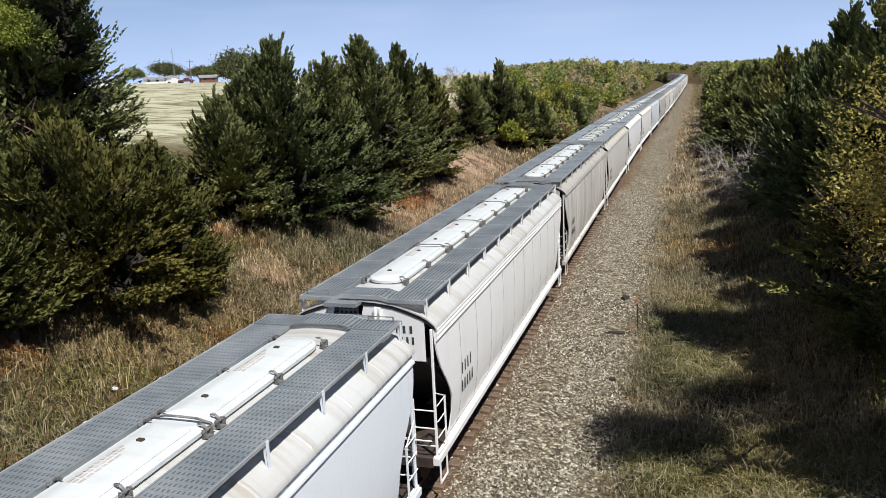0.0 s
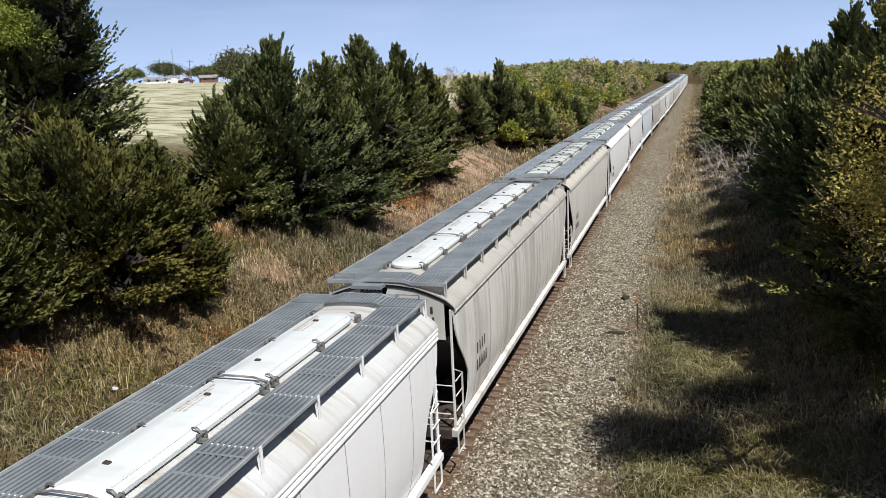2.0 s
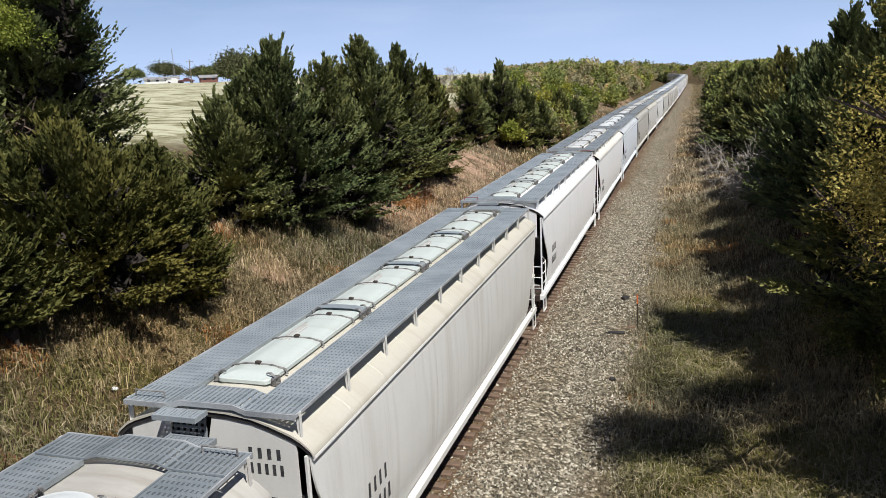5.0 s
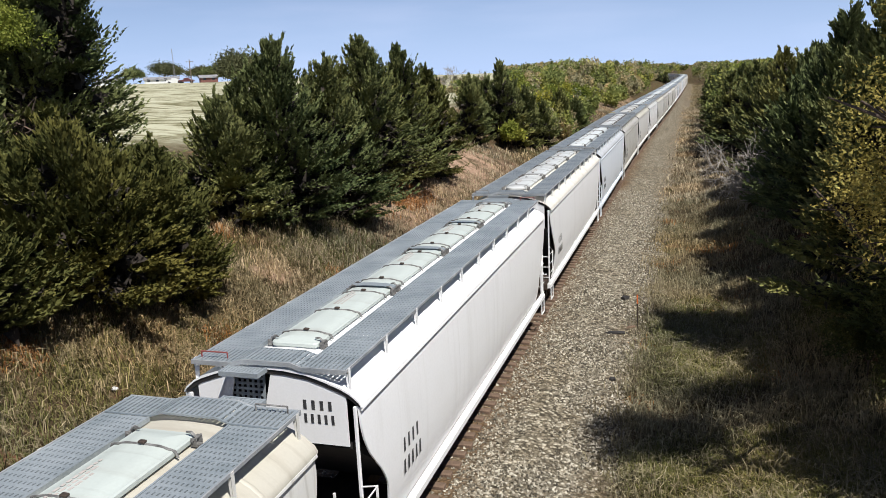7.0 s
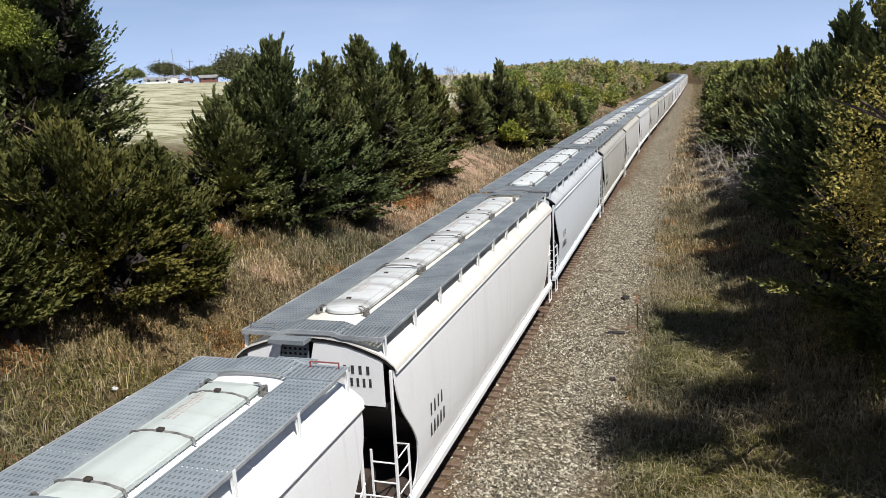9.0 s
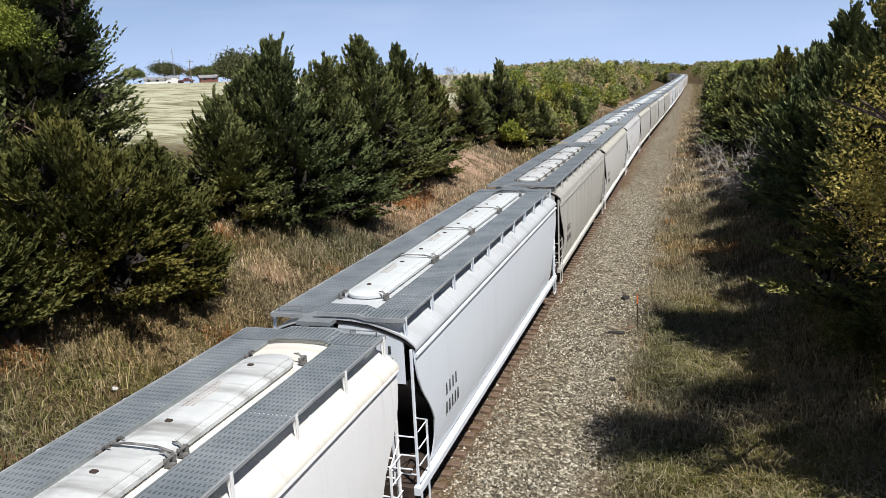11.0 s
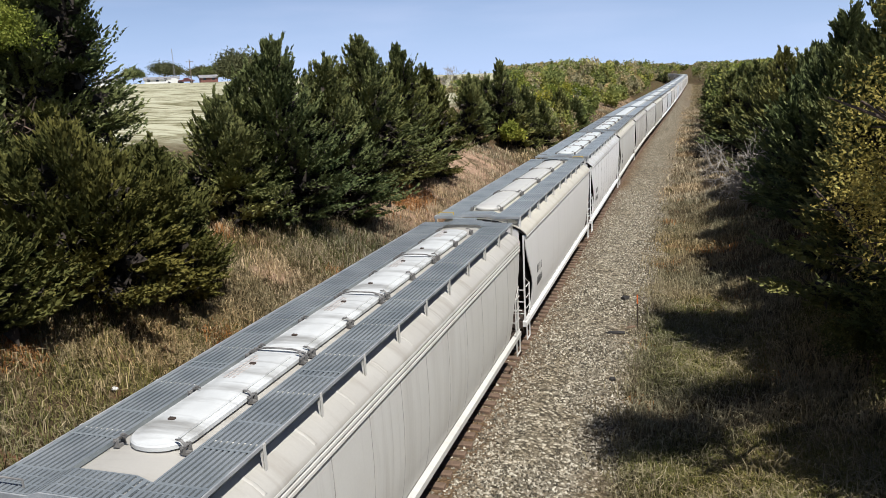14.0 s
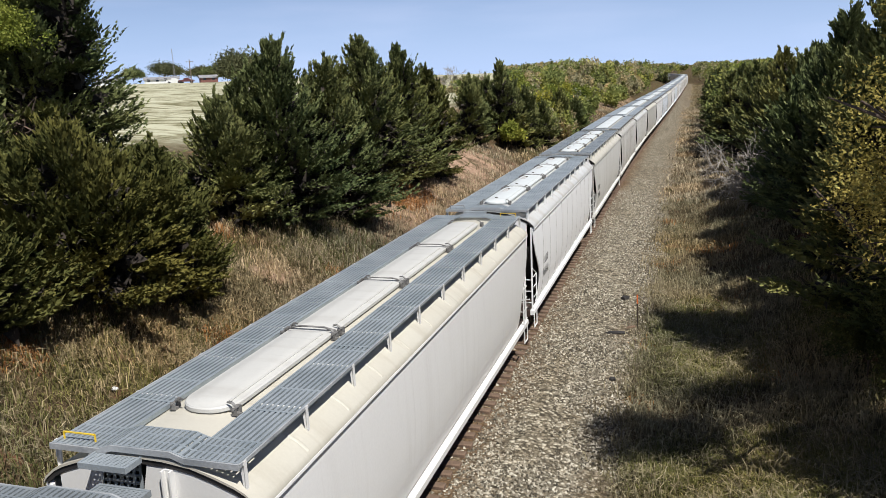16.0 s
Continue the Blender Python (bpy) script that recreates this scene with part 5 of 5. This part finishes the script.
blades("tall_dry_grass", M_STRAW, "tall drooping straw-coloured grass below the cedars", 36, spots(rng, 12000, -11.5, -4.5, 11, 40, 1.1, 0.22), 0.46, 0.014, 0.8)
rusty = lambda x, y: noise.noise((x * 0.35, y * 0.35, 17)) > 0.30
blades("rusty_weeds", M_RUSTWEED, "rust-brown dead weeds in the grass of the left bank", 42, spots(rng, 8000, -12.5, -4.0, 12, 50, 1.2, 0.22, rusty), 0.34, 0.016, 0.7)
blades("rusty_weeds", M_RUSTWEED, "rust-brown dead weeds beside the ballast", 43, spots(rng, 900, 5.0, 9.5, 22, 60, 1.2, 0.22, rusty), 0.30, 0.014, 0.7)
blades("distant_dry_grass", M_PALESTRAW, "dry grass along the far line", 37, spots(rng, 16000, 5.2, 10.8, 58, 190, 1.4, 0.5), 0.48, 0.030)
blades("distant_dry_grass", M_STRAW, "dry grass along the line before the bend", 40, spots(rng, 9000, 7.2, 13.0, 185, 390, 1.2, 0.7), 0.5, 0.055)
blades("distant_dry_grass", M_PALESTRAW, "dry grass on the far bank", 38, spots(rng, 22000, -24, -3.4, 60, 200, 1.4, 0.6, slipped), 0.50, 0.032)

# ---------------------------------------------------------------- farm on the upland, marker and litter by the line
M_WALLWHITE = worn("white_siding", (0.72, 0.72, 0.70), (0.80, 0.80, 0.78), 2, 0.7)
M_ROOFGREY = worn("grey_roofing", (0.20, 0.20, 0.21), (0.30, 0.29, 0.28), 2, 0.8)
M_GLASSDARK = worn("dark_window_glass", (0.02, 0.025, 0.03), (0.04, 0.045, 0.05), 2, 0.15)
M_POLE = worn("weathered_pole_wood", (0.17, 0.13, 0.10), (0.28, 0.23, 0.18), 3, 0.9)
M_MAST = worn("mast_steel", (0.30, 0.30, 0.31), (0.42, 0.42, 0.43), 3, 0.6, 0.4)
M_ORANGE = worn("orange_marker_paint", (0.70, 0.16, 0.03), (0.55, 0.12, 0.03), 5, 0.6)
M_BARNRED = worn("faded_barn_red", (0.16, 0.06, 0.045), (0.22, 0.10, 0.08), 2, 0.8)
M_CARRED = worn("dark_car_paint", (0.10, 0.03, 0.03), (0.14, 0.05, 0.05), 2, 0.3)


def house(x, y, w, d, h, ridge, turn, label, wall=M_WALLWHITE):
    top = tagged(new("farmhouse"), label, "house", "farm buildings")
    bm = bmesh.new()
    box(bm, -w / 2, w / 2, -d / 2, d / 2, -1.5, h)
    part("wall", bm, wall, top)
    bm = bmesh.new()
    prism(bm, [(-d / 2 - 0.4, h - 0.1), (0, h + ridge), (d / 2 + 0.4, h - 0.1), (d / 2 + 0.4, h + 0.08), (0, h + ridge + 0.2), (-d / 2 - 0.4, h + 0.08)], "x", -w / 2 - 0.4, w / 2 + 0.4)
    part("roof", bm, M_ROOFGREY, top)
    k = max(2, int(w / 3))
    for i in range(k):
        bm = bmesh.new()
        u = -w / 2 + w * (i + 0.5) / k
        box(bm, u - 0.5, u + 0.5, -d / 2 - 0.03, -d / 2 + 0.02, 0.9, 2.0)
        part("window", bm, M_GLASSDARK, top)
    top.matrix_basis = pose(x, y, height(x, y), 0, 0, turn)


house(-181, 252, 12, 6, 1.6, 0.8, 35, "long low white farmhouse with a grey roof")
house(-203, 250, 9, 6, 1.9, 0.9, 30, "small white farm building with a grey roof")
house(-157, 246, 6, 4, 1.7, 0.8, 40, "small dark red shed beside the farm trees", M_BARNRED)


def pickup(x, y, turn, mat, label):
    top = tagged(new("pickup_truck"), label, "vehicle", "vehicles at the farm")
    bm = bmesh.new()
    prism(bm, [(-2.6, 0.5), (2.6, 0.5), (2.6, 1.05), (1.3, 1.15), (0.7, 1.8), (-0.7, 1.8), (-0.9, 1.15), (-2.6, 1.12)], "y", -0.95, 0.95)
    part("body", bm, mat, top, bevel=0.05)
    for wx in (-1.7, 1.7):
        for wy in (-0.9, 0.9):
            bm = bmesh.new()
            rod(bm, (wx, wy - 0.12, 0.38), (wx, wy + 0.12, 0.38), 0.38, 14)
            part("wheel", bm, M_BLACK, top)
    top.matrix_basis = pose(x, y, height(x, y), 0, 0, turn)


pickup(-170, 244, 30, M_WALLWHITE, "white pickup truck parked beside the farmhouse")
pickup(-164, 243, 20, M_CARRED, "dark red pickup truck parked on the field's edge")


def mast(x, y, h):
    top = tagged(new("radio_mast"), "thin steel lattice radio mast behind the farm trees", "mast")
    z = height(x, y)
    legs = [Vector((0.35 * math.cos(a), 0.35 * math.sin(a), 0)) for a in (0, 2.094, 4.189)]
    for p in legs:
        bm = bmesh.new()
        rod(bm, p, p * 0.4 + Vector((0, 0, h)), 0.035, 5)
        part("leg", bm, M_MAST, top)
    bm = bmesh.new()
    for k in range(9):
        f = k / 9
        for a, b in zip(legs, legs[1:] + legs[:1]):
            rod(bm, a * (1 - 0.6 * f) + Vector((0, 0, h * f)), b * (1 - 0.6 * (f + 0.1)) + Vector((0, 0, h * (f + 0.11))), 0.02, 4)
    tagged(part("lattice", bm, M_MAST, top), kind="stuff")
    top.matrix_basis = pose(x, y, z)


mast(-181, 252 + 8, 13.0)


def utility_pole(x, y, h):
    top = tagged(new("utility_pole"), "weathered wooden utility pole with a crossarm at the field", "utility pole")
    bm = bmesh.new()
    rod(bm, (0, 0, -1), (0, 0, h), 0.19, 9, 0.13)
    part("pole", bm, M_POLE, top)
    bm = bmesh.new()
    box(bm, -1.2, 1.2, -0.07, 0.07, h - 0.9, h - 0.72)
    part("crossarm", bm, M_POLE, top)
    for u in (-1.05, 0.0, 1.05):
        bm = bmesh.new()
        rod(bm, (u, 0, h - 0.72), (u, 0, h - 0.5), 0.05, 7)
        part("insulator", bm, M_GALV, top)
    top.matrix_basis = pose(x, y, height(x, y), 0, 0, 50)


utility_pole(-153, 230, 7.6)
for k, (x, y, h, r, mat, bare) in enumerate([(-194, 272, 9.5, 6.0, M_FARMTREE, 0), (-203, 264, 7.5, 4.2, M_CEDAR, 0), (-176, 270, 7.0, 4.5, M_FARMTREE, 0), (-166, 262, 6.5, 4.4, M_CEDAR, 0), (-157, 258, 5.5, 3.6, M_FARMTREE, 0), (-186, 266, 8.5, 4.5, M_FARMTREE, 0), (-148, 262, 6.0, 4.0, M_CEDAR, 0)]):
    t = plant(leafy("farm_tree", h, r, 500 + k, 130, 60, mat, 0.30), x, y)
    tagged(t, "spreading farmyard tree with dark leaves" if mat is M_CEDAR else "grey-brown farmyard tree, barely in leaf", "tree", "trees round the farm")
for x, y, h in ((-54.5, 202, 7.5), (-49.0, 215, 6.0)):
    t = plant(leafy("bare_tree", h, 2.5, int(600 + y), 0, bare=3), x, y)
    tagged(t, "bare grey tree on the far field's edge", "tree")


def marker():
    top = tagged(new("marker_stake"), "thin dark stake with an orange top at the ballast's edge", "marker stake")
    bm = bmesh.new()
    rod(bm, (0, 0, -0.3), (0, 0, 1.02), 0.026, 6)
    part("stake", bm, M_TRUCK, top)
    bm = bmesh.new()
    rod(bm, (0, 0, 1.02), (0, 0, 1.36), 0.028, 6)
    part("orange_tip", bm, M_ORANGE, top)
    top.matrix_basis = pose(4.80, 29.0, -0.6, 1.5, -1.0, 0)


def scrap(name, x, y, z, size, turn, mat, label, seed):
    """A ragged lump or splinter lying on the ballast."""
    rng = random.Random(seed)
    bm = bmesh.new()
    bmesh.ops.create_icosphere(bm, subdivisions=2, radius=0.5)
    for v in bm.verts:
        v.co *= rng.uniform(0.7, 1.15)
        v.co = Vector((v.co.x * size[0], v.co.y * size[1], v.co.z * size[2]))
    ob = part(name, bm, mat)
    ob.matrix_basis = pose(x, y, z, 0, 0, turn)
    tagged(ob, label, "debris", "litter on the ballast")


def fallen_branch(x, y, turn, size, seed):
    """A crooked dark bough lying on the verge, with a few side twigs."""
    rng = random.Random(seed)
    top = tagged(new("fallen_branch"), "dark crooked fallen branch lying on the dry verge", "branch", "fallen branches by the line")
    bm, twigs = bmesh.new(), bmesh.new()
    p = Vector((0, 0, 0.12))
    for k in range(6):
        q = p + Vector((size / 6, rng.uniform(-0.25, 0.25) * size / 6, rng.uniform(-0.06, 0.10) * size / 3))
        q.z = max(q.z, 0.08)
        rod(bm, p, q, 0.11 * (1 - k / 8), 6, 0.11 * (1 - (k + 1) / 8))
        for w in range(3):
            rod(twigs, p.lerp(q, rng.random()), q + Vector((rng.uniform(0, 0.7), rng.uniform(-0.8, 0.8), rng.uniform(0, 0.5))), 0.028, 4, 0.008)
        p = q
    part("bough", bm, M_DEADTWIG_SHADE, top)
    tagged(part("brushwood", twigs, M_DEADTWIG_SHADE, top), kind="stuff")
    top.matrix_basis = pose(x, y, height(x, y), 0, 0, turn)


marker()
fallen_branch(5.6, 101.0, 55, 12.0, 3)
fallen_branch(6.4, 86.0, 20, 3.0, 5)
scrap("broken_tie", 4.05, 28.0, -0.45, (0.85, 0.17, 0.15), 12, M_BLACK, "black splintered piece of an old tie on the ballast", 1)
# this sliver stands where the marker stake's shadow falls, in its place
scrap("stake_shadow_sliver", 4.55, 28.9, -0.5, (0.5, 0.12, 0.12), 40, M_TIE, "dark sliver on the ballast in place of the stake's shadow", 2)
scrap("dark_stone", 4.05, 32.6, -0.44, (0.34, 0.26, 0.24), 0, M_BLACK, "dark lump of stone on the ballast", 3)
scrap("dark_stone", 4.35, 23.6, -0.5, (0.22, 0.2, 0.18), 0, M_BLACK, "small dark stone on the ballast", 4)
scrap("pale_litter", -8.6, 16.6, height(-8.6, 16.6) + 0.12, (0.22, 0.14, 0.12), 0, M_WALLWHITE, "scrap of white litter in the grass", 5)

# ---------------------------------------------------------------- what moves
SPEED = 8.258


def motions():
    """The train runs towards and under the bridge at an even pace; its wheels roll."""
    for car, s0 in CARS:
        rows = []
        times = [0.0, 16.0] if s0 + BODY < 75 else [float(t) for t in range(17)]
        for t in times:
            s = s0 - SPEED * t
            xa, ya, _ = track(s + 2.0)
            xb, yb, _ = track(s + BODY - 2.0)
            a = math.degrees(math.atan2(-(xb - xa), yb - ya))
            m = pose((xa + xb) / 2, (ya + yb) / 2, 0, 0, 0, a) @ pose(0, -BODY / 2, 0)
            rows.append((t, m))
        walk(car, rows)
    step = 2 / 30
    for ws, y in WHEELS:
        walk(ws, [(k * step, pose(0, y, 0.42, math.degrees(SPEED * k * step / 0.42) % 360)) for k in range(241)])


motions()
